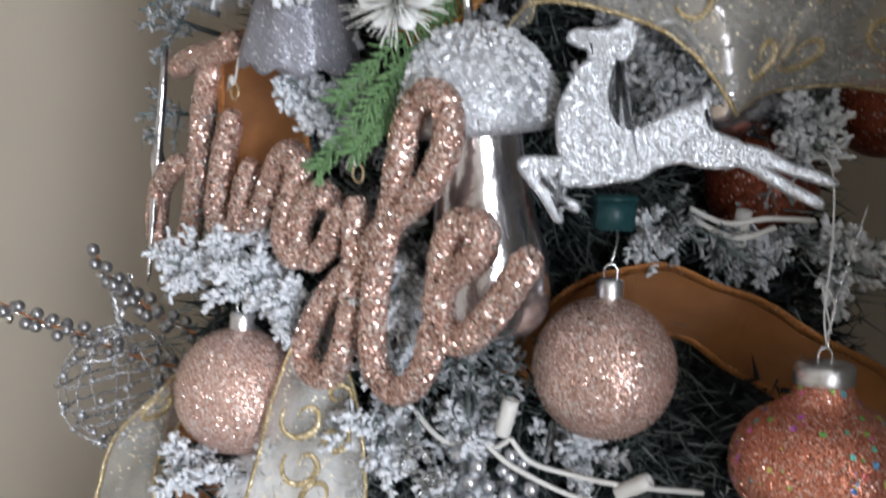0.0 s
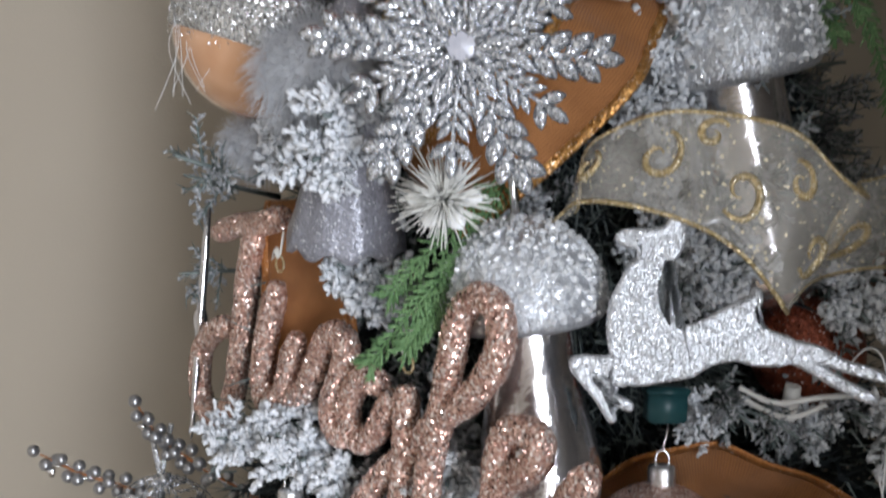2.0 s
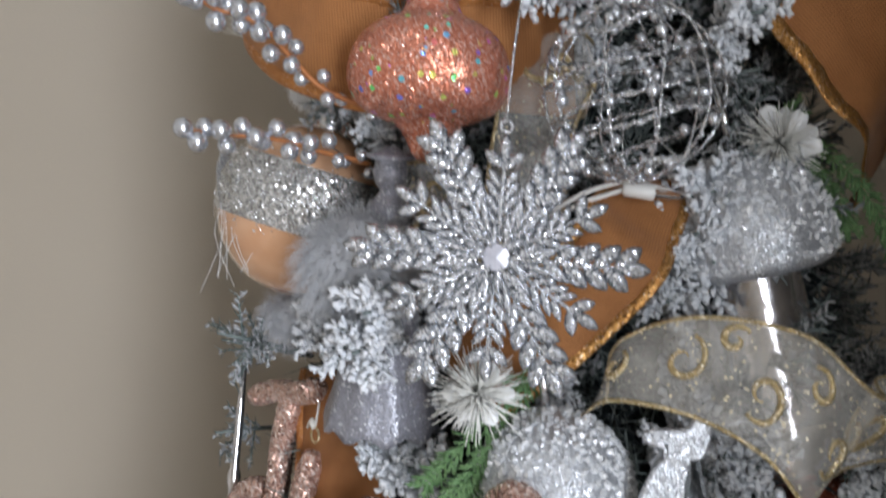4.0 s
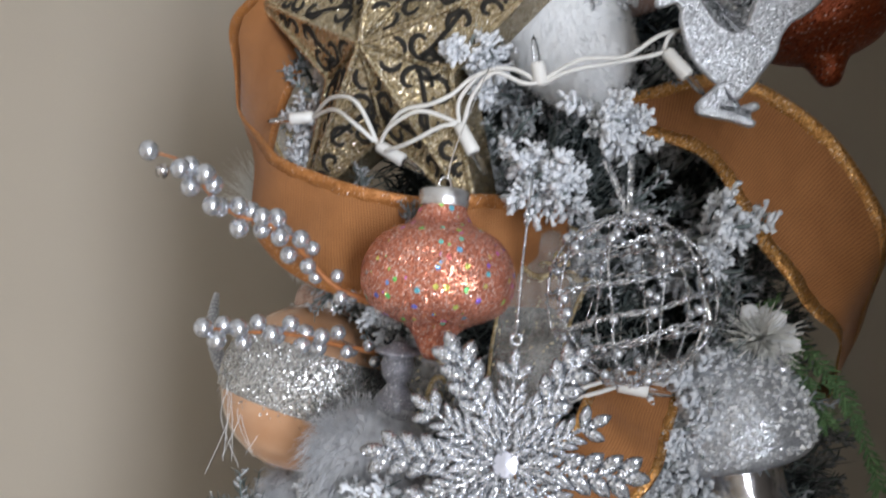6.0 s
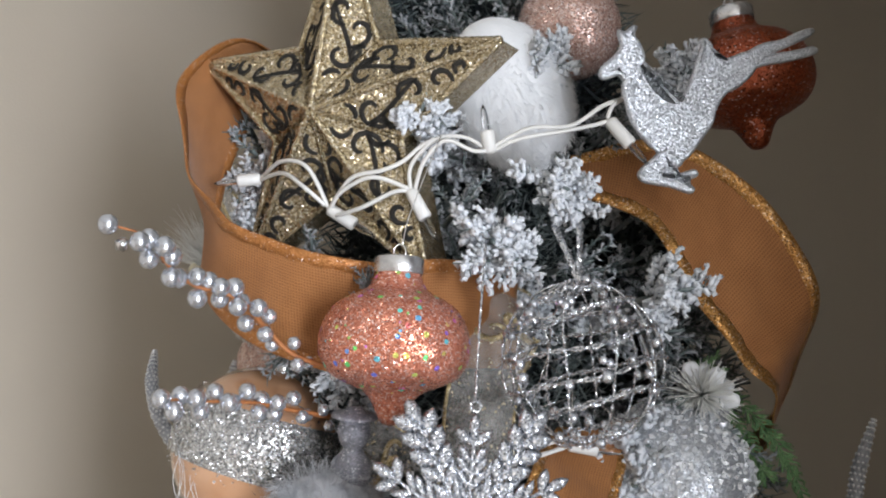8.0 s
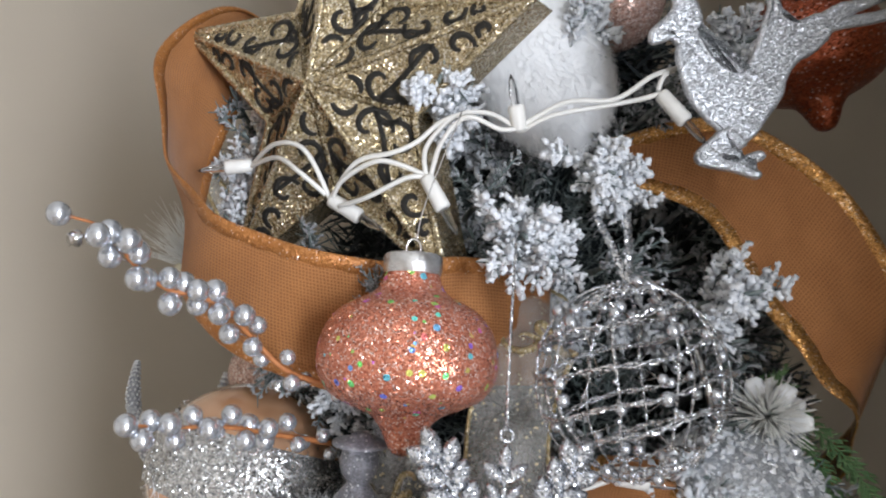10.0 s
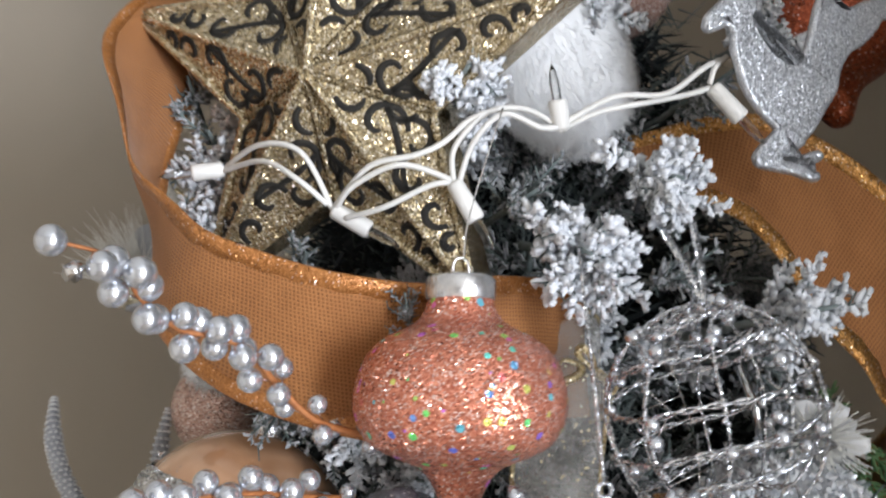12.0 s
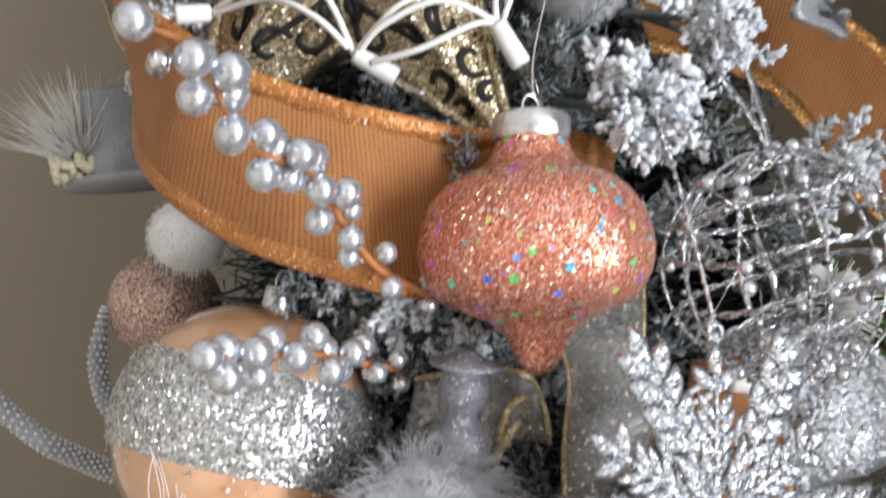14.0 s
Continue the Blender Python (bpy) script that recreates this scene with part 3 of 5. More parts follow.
while count < 250:
    z = rng.uniform(0.92, 1.72)
    a = radians(rng.uniform(165, 375))
    r = tree_radius(z) - rng.uniform(0.085, 0.125)
    loc = (AX + r * math.cos(a), AY + r * math.sin(a), z)
    if 0.02 < loc[0] < 0.28 and 1.06 < z < 1.20 and loc[1] < 0.52:
        continue
    if -0.14 < loc[0] < -0.05 and 1.14 < z < 1.27:
        continue
    way = (math.cos(a) + rng.uniform(-0.4, 0.4), math.sin(a) + rng.uniform(-0.4, 0.4), rng.uniform(-0.35, 0.5))
    add_tip(loc, way, rng.choice((0, 2, 4, 5, 6, 4, 5, 6)), rng.uniform(0.9, 1.3), rng.uniform(0, 360))
    count += 1


for i in range(46):
    z, a = rng.uniform(1.20, 1.52), radians(rng.uniform(-62, 12))
    r = tree_radius(z) - rng.uniform(0.045, 0.075)
    add_tip((AX + r * math.cos(a), AY + r * math.sin(a), z), (math.cos(a) + rng.uniform(-0.4, 0.4), math.sin(a) - 0.3, rng.uniform(-0.3, 0.5)), rng.choice((4, 5, 6, 5, 6)), rng.uniform(0.9, 1.2), rng.uniform(0, 360))


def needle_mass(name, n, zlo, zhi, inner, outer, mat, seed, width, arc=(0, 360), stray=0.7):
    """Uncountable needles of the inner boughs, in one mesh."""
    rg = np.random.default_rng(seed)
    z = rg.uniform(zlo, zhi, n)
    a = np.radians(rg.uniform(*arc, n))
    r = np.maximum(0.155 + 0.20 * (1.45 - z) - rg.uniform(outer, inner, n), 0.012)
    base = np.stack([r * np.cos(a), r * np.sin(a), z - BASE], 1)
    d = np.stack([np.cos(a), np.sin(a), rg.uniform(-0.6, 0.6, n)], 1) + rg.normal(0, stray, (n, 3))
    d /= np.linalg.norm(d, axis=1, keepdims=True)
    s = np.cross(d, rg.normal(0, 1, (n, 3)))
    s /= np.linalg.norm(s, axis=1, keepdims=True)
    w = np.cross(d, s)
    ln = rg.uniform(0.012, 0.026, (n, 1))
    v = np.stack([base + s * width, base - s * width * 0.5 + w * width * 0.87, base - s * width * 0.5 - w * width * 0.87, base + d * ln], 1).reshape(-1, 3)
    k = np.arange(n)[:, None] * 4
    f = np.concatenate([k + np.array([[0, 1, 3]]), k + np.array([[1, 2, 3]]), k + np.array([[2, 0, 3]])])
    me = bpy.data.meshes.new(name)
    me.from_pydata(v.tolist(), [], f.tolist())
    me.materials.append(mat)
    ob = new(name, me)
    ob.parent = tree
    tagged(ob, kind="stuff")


# blackened needles paint the shaded depth; frosted ones stand among them
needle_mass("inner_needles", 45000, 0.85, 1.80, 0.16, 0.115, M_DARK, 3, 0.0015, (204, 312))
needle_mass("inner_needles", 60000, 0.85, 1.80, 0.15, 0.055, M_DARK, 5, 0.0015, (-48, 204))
needle_mass("frosted_inner_needles", 26000, 0.85, 1.80, 0.15, 0.10, M_NEEDLE, 4, 0.0007, (204, 312))
needle_mass("frosted_inner_needles", 12000, 0.85, 1.80, 0.10, 0.04, M_NEEDLE, 8, 0.0007, (-48, 204))
needle_mass("outer_boughs", 50000, -0.30, 0.92, 0.12, 0.0, M_NEEDLE, 6, 0.0022)
needle_mass("top_boughs", 9000, 1.72, 1.98, 0.06, -0.01, M_NEEDLE, 7, 0.0014)


# ---- hanging hardware ----
def cap_and_loop(parent, z, r=0.008, h=0.010, mat=None):
    """The crimped metal cap on an ornament's neck, and its wire loop."""
    bm = bmesh.new()
    n = 28
    rings = []
    for k, (rr, zz) in enumerate(((r * 0.96, z), (r, z + 0.001), (r, z + h * 0.85), (r * 0.9, z + h), (0.0015, z + h * 1.06))):
        rings.append([bm.verts.new((rr * (1 + (0.035 if i % 2 and k < 3 else 0)) * math.cos(2 * math.pi * i / n), rr * (1 + (0.035 if i % 2 and k < 3 else 0)) * math.sin(2 * math.pi * i / n), zz)) for i in range(n)])
    for a, b in zip(rings, rings[1:]):
        for i in range(n):
            bm.faces.new((a[i], a[(i + 1) % n], b[(i + 1) % n], b[i]))
    bm.faces.new(rings[-1])
    c = part("cap", bm, mat or M_CAP, parent, "crimped silver metal cap")
    bm = bmesh.new()
    tube(bm, [(0.0028 * math.cos(t), 0, z + h + 0.0022 + 0.0038 * math.sin(t)) for t in [i * math.pi / 8 for i in range(16)]], 0.00045, 5, True)
    part("loop", bm, M_CHROME, c)


def thread(parent, pts, r=0.0003, mat=None, name="thread"):
    bm = bmesh.new()
    tube(bm, curve_points(pts, 6), r, 5)
    part(name, bm, mat or M_FISH, parent)


def glitter_ball(loc, r, label, lean=(0, 0), capped=True):
    ob = thing("bauble", label, "bauble", pose(*loc, *lean), "rose gold baubles")
    bm = bmesh.new()
    ball(bm, Matrix.Identity(4), r, 48)
    part("ball", bm, M_ROSE, ob)
    if not capped:
        return ob
    cap_and_loop(ob, r - 0.0008, 0.0055, 0.008)
    thread(ob, [(0, 0, r + 0.014), (0.002, 0.002, r + 0.022), (0.003, 0.012, r + 0.034)], 0.0005, M_CHROME, "hook")
    return ob


glitter_ball((-0.0940, 0.462, 1.086), 0.0293, "rose gold glitter bauble beside a sheer ribbon", (0, 4))
glitter_ball((0.0655, 0.409, 1.1085), 0.0293, "rose gold glitter bauble hanging before an orange ribbon", (0, 3))
glitter_ball((0.072, 0.50, 1.570), 0.030, "rose gold glitter bauble high on the tree")
glitter_ball((-0.1004, 0.627, 1.385), 0.0253, "frosty rose gold bauble behind the orange ribbon", (0, 0), False)


def onion(loc, s, mat, label, lean=(0, 0, 0)):
    """A turned onion-shaped glass ornament with a neck and a pointed foot."""
    ob = thing("onion_ornament", label, "ornament", pose(*loc, *lean) @ Matrix.Scale(s, 4), "onion ornaments")
    bm = bmesh.new()
    prof = [(0.0, -0.0362), (0.0036, -0.0352), (0.0060, -0.0322), (0.0080, -0.0280), (0.0104, -0.0240), (0.0142, -0.0208), (0.0216, -0.0178), (0.0290, -0.0138), (0.0330, -0.0080),
            (0.0346, -0.0015), (0.0340, 0.0050), (0.0316, 0.0120), (0.0274, 0.0176), (0.0222, 0.0212), (0.0162, 0.0240), (0.0126, 0.0272), (0.0104, 0.0330)]
    pp = [(p.x, p.y) for p in curve_points([(a, b, 0) for a, b in prof], 3)]
    lathe(bm, [(max(a, 0), b) for a, b in pp], 56)
    part("body", bm, mat, ob)
    cap_and_loop(ob, 0.0325, 0.0112, 0.0078)
    thread(ob, [(0.001, 0, 0.046), (0.004, 0.003, 0.062), (0.0165, 0.006, 0.100)], 0.0003, M_CHROME, "hook")
    return ob


onion((-0.0368, 0.409, 1.3850), 1.0, M_CORAL, "coral copper glitter onion-shaped ornament with coloured flecks", (0, 4, 0))
low = onion((0.1450, 0.382, 1.076), 1.0, M_CORAL, "coral glitter onion-shaped ornament hanging on a clear thread")
thread(low, [(0.0005, 0, 0.047), (-0.001, 0, 0.060), (0.001, 0, 0.085), (0.0005, 0.001, 0.112), (-0.004, 0.006, 0.118), (-0.012, 0.010, 0.108)], 0.0004, M_FISH, "hanging_wire")
thread(low, [(0.0, 0, 0.050), (0.003, 0, 0.062), (-0.002, 0, 0.070), (0.002, 0, 0.052)], 0.0004, M_FISH, "hanging_wire")
# these two wear the darkened rust, as they hang in shade
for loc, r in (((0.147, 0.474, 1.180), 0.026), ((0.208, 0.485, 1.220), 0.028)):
    ob = thing("bauble", "rust copper bauble between frosted boughs, its colour darkened for shade", "bauble", pose(*loc), "rust baubles")
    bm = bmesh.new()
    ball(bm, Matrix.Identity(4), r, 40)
    part("ball", bm, M_RUST_SHADE, ob)
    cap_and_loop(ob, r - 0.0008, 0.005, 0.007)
onion((0.172, 0.49, 1.537), 1.12, M_RUST, "rust red shiny onion-shaped ornament behind a reindeer", (-4, -7, 0))


# ---- lettered word, rose gold ----
def letter_word():
    ob = thing("word_ornament", "rose gold glitter script word hanging as an ornament", "ornament", pose(-0.134, 0.534, 1.2, 0, 0, math.degrees(math.atan2(-0.78, 0.626))))
    strokes = {
        "letter_j": [[(-0.011, 0.037), (0.016, 0.042), (0.042, 0.043), (0.063, 0.047)],
                     [(0.031, 0.042), (0.02, 0.013), (0.013, -0.015), (0.0, -0.049), (-0.018, -0.063), (-0.039, -0.054), (-0.037, -0.029), (-0.018, -0.015), (0.002, -0.011)]],
        "letter_i": [[(0.054, 0.014), (0.042, -0.012), (0.035, -0.035), (0.042, -0.046), (0.055, -0.04)]],
        "letter_n": [[(0.072, -0.009), (0.060, -0.038), (0.080, -0.033), (0.098, -0.009), (0.110, -0.006), (0.114, -0.015), (0.101, -0.040), (0.108, -0.050), (0.116, -0.046)]],
        "letter_g": [[(0.143, -0.025), (0.128, -0.022), (0.115, -0.037), (0.122, -0.050), (0.135, -0.045), (0.150, -0.026)],
                     [(0.157, -0.022), (0.156, -0.042), (0.153, -0.065), (0.143, -0.091), (0.129, -0.101), (0.113, -0.096), (0.120, -0.081), (0.139, -0.062), (0.166, -0.044)]],
        "letter_l": [[(0.166, -0.044), (0.182, -0.031), (0.202, -0.019), (0.216, -0.002), (0.216, 0.013), (0.205, 0.017), (0.194, 0.009), (0.188, -0.008), (0.182, -0.029), (0.176, -0.044), (0.171, -0.062), (0.170, -0.086), (0.180, -0.096), (0.193, -0.094), (0.205, -0.081), (0.209, -0.064)]],
        "letter_e": [[(0.208, -0.065), (0.216, -0.050), (0.233, -0.040), (0.236, -0.030), (0.223, -0.029), (0.216, -0.037), (0.213, -0.050), (0.213, -0.064), (0.220, -0.071), (0.233, -0.066), (0.248, -0.051), (0.261, -0.036)]],
    }
    grit = random.Random(17)
    for name, lines in strokes.items():
        bm = bmesh.new()
        for i, line in enumerate(lines):
            p = curve_points([(a, 0.0012 * i, b) for a, b in line], 11)
            thick = 0.0064 if name in ("letter_j", "letter_i", "letter_n") else 0.0058
            r = [thick * min(1, 0.6 + 0.4 * min(k, len(p) - 1 - k) / 4) for k in range(len(p))]
            tube(bm, p, r, 18)
        # chunky glitter makes the strokes rough
        for v in bm.verts:
            v.co += Vector((grit.uniform(-1, 1), grit.uniform(-1, 1), grit.uniform(-1, 1))) * 0.00042
        part(name, bm, M_ROSEW, ob, smooth=False)
    for a, b in ((0.0565, 0.0235), (0.160, -0.0125)):
        bm = bmesh.new()
        tube(bm, [(a + 0.0038 * math.cos(t), 0, b + 0.0038 * math.sin(t)) for t in [i * math.pi / 8 for i in range(16)]], 0.0006, 6, True)
        part("ring", bm, M_GOLDPALE, ob, "small metal hanging ring")
        bm = bmesh.new()
        tube(bm, curve_points([(a - 0.014, 0.004, b + 0.002), (a - 0.004, 0, b + 0.007), (a, 0, b + 0.004), (a + 0.001, 0.002, b + 0.016)], 6), 0.0016, 6, flat=0.35)
        part("hanging_ribbon", bm, M_BRISTLE, ob, "cream satin hanging ribbon")
    return ob


letter_word()


# ---- mushrooms of mercury glass ----
def mushroom(loc, s, lean, label):
    ob = thing("mushroom_ornament", label, "ornament", pose(*loc, *lean) @ Matrix.Scale(s, 4), "glass mushrooms")
    bm = bmesh.new()
    prof = [(0.0, -0.092), (0.014, -0.091), (0.022, -0.084), (0.0245, -0.072), (0.0235, -0.058), (0.0205, -0.042), (0.0185, -0.026), (0.0178, -0.010), (0.0180, -0.002)]
    lathe(bm, [(max(p.x, 0), p.y) for p in curve_points([(a, b, 0) for a, b in prof], 3)], 40)
    part("stem", bm, M_MERCURY, ob, "mirror-bright mercury glass stem")
    bm = bmesh.new()
    prof = [(0.0175, -0.006), (0.029, -0.009), (0.0325, -0.003), (0.0318, 0.007), (0.027, 0.019), (0.018, 0.028), (0.008, 0.0325), (0.0, 0.0335)]
    lathe(bm, [(max(p.x, 0), p.y) for p in curve_points([(a, b, 0) for a, b in prof], 3)], 40)
    c = part("mushroom_cap", bm, M_SILVER, ob, "rounded cap crusted with clear crystals")
    rg = random.Random(8)
    bm = bmesh.new()
    for i in range(2400):
        u = rg.uniform(-0.16, 1.0)
        a = rg.uniform(0, 6.2832)
        h = math.sqrt(max(0, 1 - u * u))
        p = Vector((0.0325 * h * math.cos(a), 0.0325 * h * math.sin(a), 0.0335 * u)) * rg.uniform(0.96, 1.03)
        k = rg.choice((0.0007, 0.0009, 0.0011, 0.0014, 0.0018)) * rg.uniform(0.8, 1.2) / s ** 0.5
        q = Euler((rg.random() * 6, rg.random() * 6, rg.random() * 6)).to_matrix()
        vs = [bm.verts.new(p + q @ Vector(w) * k) for w in ((1, 0, 0), (-1, 0, 0), (0, 1, 0), (0, -1, 0), (0, 0, 1.2), (0, 0, -1.2))]
        for f in ((0, 2, 4), (2, 1, 4), (1, 3, 4), (3, 0, 4), (2, 0, 5), (1, 2, 5), (3, 1, 5), (0, 3, 5)):
            bm.faces.new([vs[j] for j in f])
    tagged(part("crystal_crust", bm, M_ICE, c, "clear icy crystals", smooth=False), kind="stuff")
    bm = bmesh.new()
    tube(bm, [(0, 0, 0.033), (0, 0, 0.048), (0.001, 0.004, 0.062)], [0.002, 0.0018, 0.0014], 8)
    part("hanger", bm, M_CHROME, ob)


mushroom((0.013, 0.408, 1.212), 1.0, (3, -5, 0), "mercury glass mushroom ornament with an icy crystal cap")
mushroom((0.108, 0.462, 1.315), 1.25, (4, -13, 20), "mercury glass mushroom ornament under a white bristle flower")


# ---- reindeer ----
def deer(m, label, antlers=True):
    """A flat leaping reindeer cut-out, its pieces given in steps of 0.125 mm from a corner."""
    ob = tagged(new("reindeer_ornament"), label, "reindeer ornament", "silver reindeer")
    ob.matrix_world = m
    body = [(250, 190), (215, 240), (180, 310), (170, 400), (180, 470), (172, 520), (200, 548), (270, 555), (330, 545), (420, 530), (470, 500), (540, 485), (600, 500), (700, 495),
            (720, 425), (640, 390), (612, 345), (628, 310), (622, 275), (598, 272), (588, 292), (540, 312), (480, 345), (420, 372), (370, 372), (340, 330), (335, 270), (350, 200), (390, 150), (400, 100)]
    head = [(270, 190), (262, 158), (236, 147), (206, 132), (203, 110), (235, 90), (300, 92), (345, 82), (362, 50), (380, 33), (392, 55), (432, 58), (442, 75), (412, 90), (408, 130), (370, 190)]
    rear_a = [(650, 410), (720, 424), (790, 442), (860, 482), (925, 502), (988, 530), (988, 552), (940, 547), (860, 522), (790, 500), (700, 490), (640, 480)]
    rear_b = [(640, 470), (690, 490), (740, 512), (820, 562), (900, 603), (945, 617), (948, 588), (872, 546), (800, 502), (740, 470), (680, 440)]
    fore = [(210, 470), (150, 463), (100, 460), (66, 468), (60, 500), (90, 542), (130, 592), (168, 655), (192, 658), (196, 640), (184, 602), (212, 622), (242, 627), (244, 600), (200, 578), (162, 560), (135, 522), (180, 548), (230, 552)]
    k = 0.000208 / 1.664
    for name, lines in (("body", (body, head)), ("hind_leg", (rear_a,)), ("hind_leg", (rear_b,)), ("foreleg", (fore,))):
        bm = bmesh.new()
        for line in lines:
            half = 0.0018 + {id(body): 0.0, id(head): 0.00015, id(rear_a): -0.0002, id(rear_b): -0.0004, id(fore): 0.00025}[id(line)]
            plate(bm, [((x - 366) * k, -(y - 448) * k) for x, y in line], half, 0.0012)
        bmesh.ops.triangulate(bm, faces=[f for f in bm.faces if len(f.verts) > 4])
        part(name, bm, M_SILVER, ob)
    if not antlers:
        return
    bm = bmesh.new()
    tube(bm, curve_points([(0.010, 0.0, 0.045), (0.020, 0.001, 0.047), (0.030, 0.001, 0.036), (0.033, 0.0, 0.030)], 6), 0.0011, 6)
    part("antler", bm, M_SILVER, ob)


deer(pose(0.0655, 0.376, 1.1965, -4, 0, -2), "flat silver glitter reindeer leaping beside a glass mushroom")
deer(pose(0.1090, 0.415, 1.495, 6, -43, 2) @ Matrix.Scale(1.06, 4), "flat silver glitter reindeer tipped upwards over an orange ribbon", False)


# ---- snowflake ----
def leaf(bm, base, way, length, width, lift=0.0):
    """A small ridged leaf in the flake's plane (x, z)."""
    w = Vector((way[0], 0, way[1])).normalized()
    s = Vector((-w.z, 0, w.x))
    b = Vector((base[0], lift, base[1]))
    y = Vector((0, 1, 0))
    rows = []
    for t, k in ((0.0, 0.22), (0.25, 0.75), (0.5, 1.0), (0.75, 0.8), (0.93, 0.35)):
        c = b + w * length * t
        h = width * 0.55 * k
        rows.append([bm.verts.new(c + s * width * k * 0.5), bm.verts.new(c - y * h), bm.verts.new(c - s * width * k * 0.5), bm.verts.new(c + y * h)])
    tip = bm.verts.new(b + w * length)
    for p, q in zip(rows, rows[1:]):
        for i in range(4):
            bm.faces.new((p[i], p[(i + 1) % 4], q[(i + 1) % 4], q[i]))
    for i in range(4):
        bm.faces.new((rows[-1][i], rows[-1][(i + 1) % 4], tip))
    bm.faces.new(rows[0][::-1])


def snowflake(m, label):
    ob = thing("snowflake_ornament", label, "snowflake", m)
    bm = bmesh.new()
    leaf(bm, (0, 0), (1, 0), 0.011, 0.0040)
    blade = mesh_of("leaf", bm, M_FLAKE)

    def put(arm, base, way, ln, wide, lift):
        e = new("leaf", blade)
        e.parent = arm
        e.matrix_basis = Matrix.LocRotScale((base.x, lift, base.y), Euler((0, -math.atan2(way.y, way.x), 0)), (ln / 0.011, 0.75 * wide / 0.0040, wide / 0.0040))

    for k in range(6):
        a = radians(-6 + 60 * k)
        bm = bmesh.new()
        u = Vector((math.cos(a), math.sin(a)))
        n = Vector((-u.y, u.x))
        tube(bm, [(u.x * r, 0, u.y * r) for r in (0.004, 0.03, 0.05)], [0.0013, 0.0011, 0.0008], 6)
        arm = part("arm", bm, M_FLAKE, ob)
        for i in range(6):
            r = 0.004 + 0.0078 * i
            for sgn in (1, -1):
                late = min(1, max(0, (i - 1) / 2))
                put(arm, u * (r + 0.0019 * sgn), u * (0.86 - 0.10 * late) + n * sgn * (0.45 + 0.22 * late), 0.0115 + 0.0015 * late, 0.0036 + 0.0034 * late, -0.0010 if sgn > 0 else 0.0)
        put(arm, u * 0.046, u, 0.0130, 0.0068, 0.0)
        a = radians(24 + 60 * k)
        bm = bmesh.new()
        u = Vector((math.cos(a), math.sin(a)))
        n = Vector((-u.y, u.x))
        tube(bm, [(u.x * r, 0.001, u.y * r) for r in (0.004, 0.02, 0.038)], 0.0009, 6)
        arm = part("side_arm", bm, M_FLAKE, ob)
        for r, ln in ((0.006, 0.010), (0.011, 0.011), (0.016, 0.011), (0.021, 0.011), (0.026, 0.010)):
            for sgn in (1, -1):
                put(arm, u * r, u * 0.80 + n * sgn * 0.6, ln, 0.0038, 0.0012)
        for sgn in (1, -1):
            put(arm, u * 0.010 + n * sgn * 0.004, u * 0.95 + n * sgn * 0.25, 0.0125, 0.0030, -0.0014)
            put(arm, u * 0.018 + n * sgn * 0.006, u * 0.95 + n * sgn * 0.22, 0.0115, 0.0032, 0.0004)
        for sgn in (1, -1):
            put(arm, u * 0.034, u * 0.65 + n * sgn * 0.75, 0.0105, 0.0052, 0.001)
        put(arm, u * 0.036, u, 0.0115, 0.0052, 0.001)
    bm = bmesh.new()
    lathe(bm, [(0.0, -0.0042), (0.0038, -0.0042), (0.0054, -0.0020), (0.0054, 0.001), (0, 0.0015)], 8, pose(0, 0, 0, 90))
    part("gem", bm, M_GEM, ob, "faceted pale centre gem", smooth=False)
    bm = bmesh.new()
    tube(bm, [(0.0047 + 0.0022 * math.cos(t), 0, 0.0500 + 0.0022 * math.sin(t)) for t in [i * math.pi / 6 for i in range(12)]], 0.0007, 5, True)
    part("loop", bm, M_FLAKE, ob)
    thread(ob, [(0.0047, 0, 0.052), (0.0090, 0.012, 0.085), (0.0160, 0.032, 0.125)], 0.0006, M_WIRE)


snowflake(pose(-0.0105, 0.371, 1.3075, 0, 0, 0), "silver glitter snowflake with leafy arms")


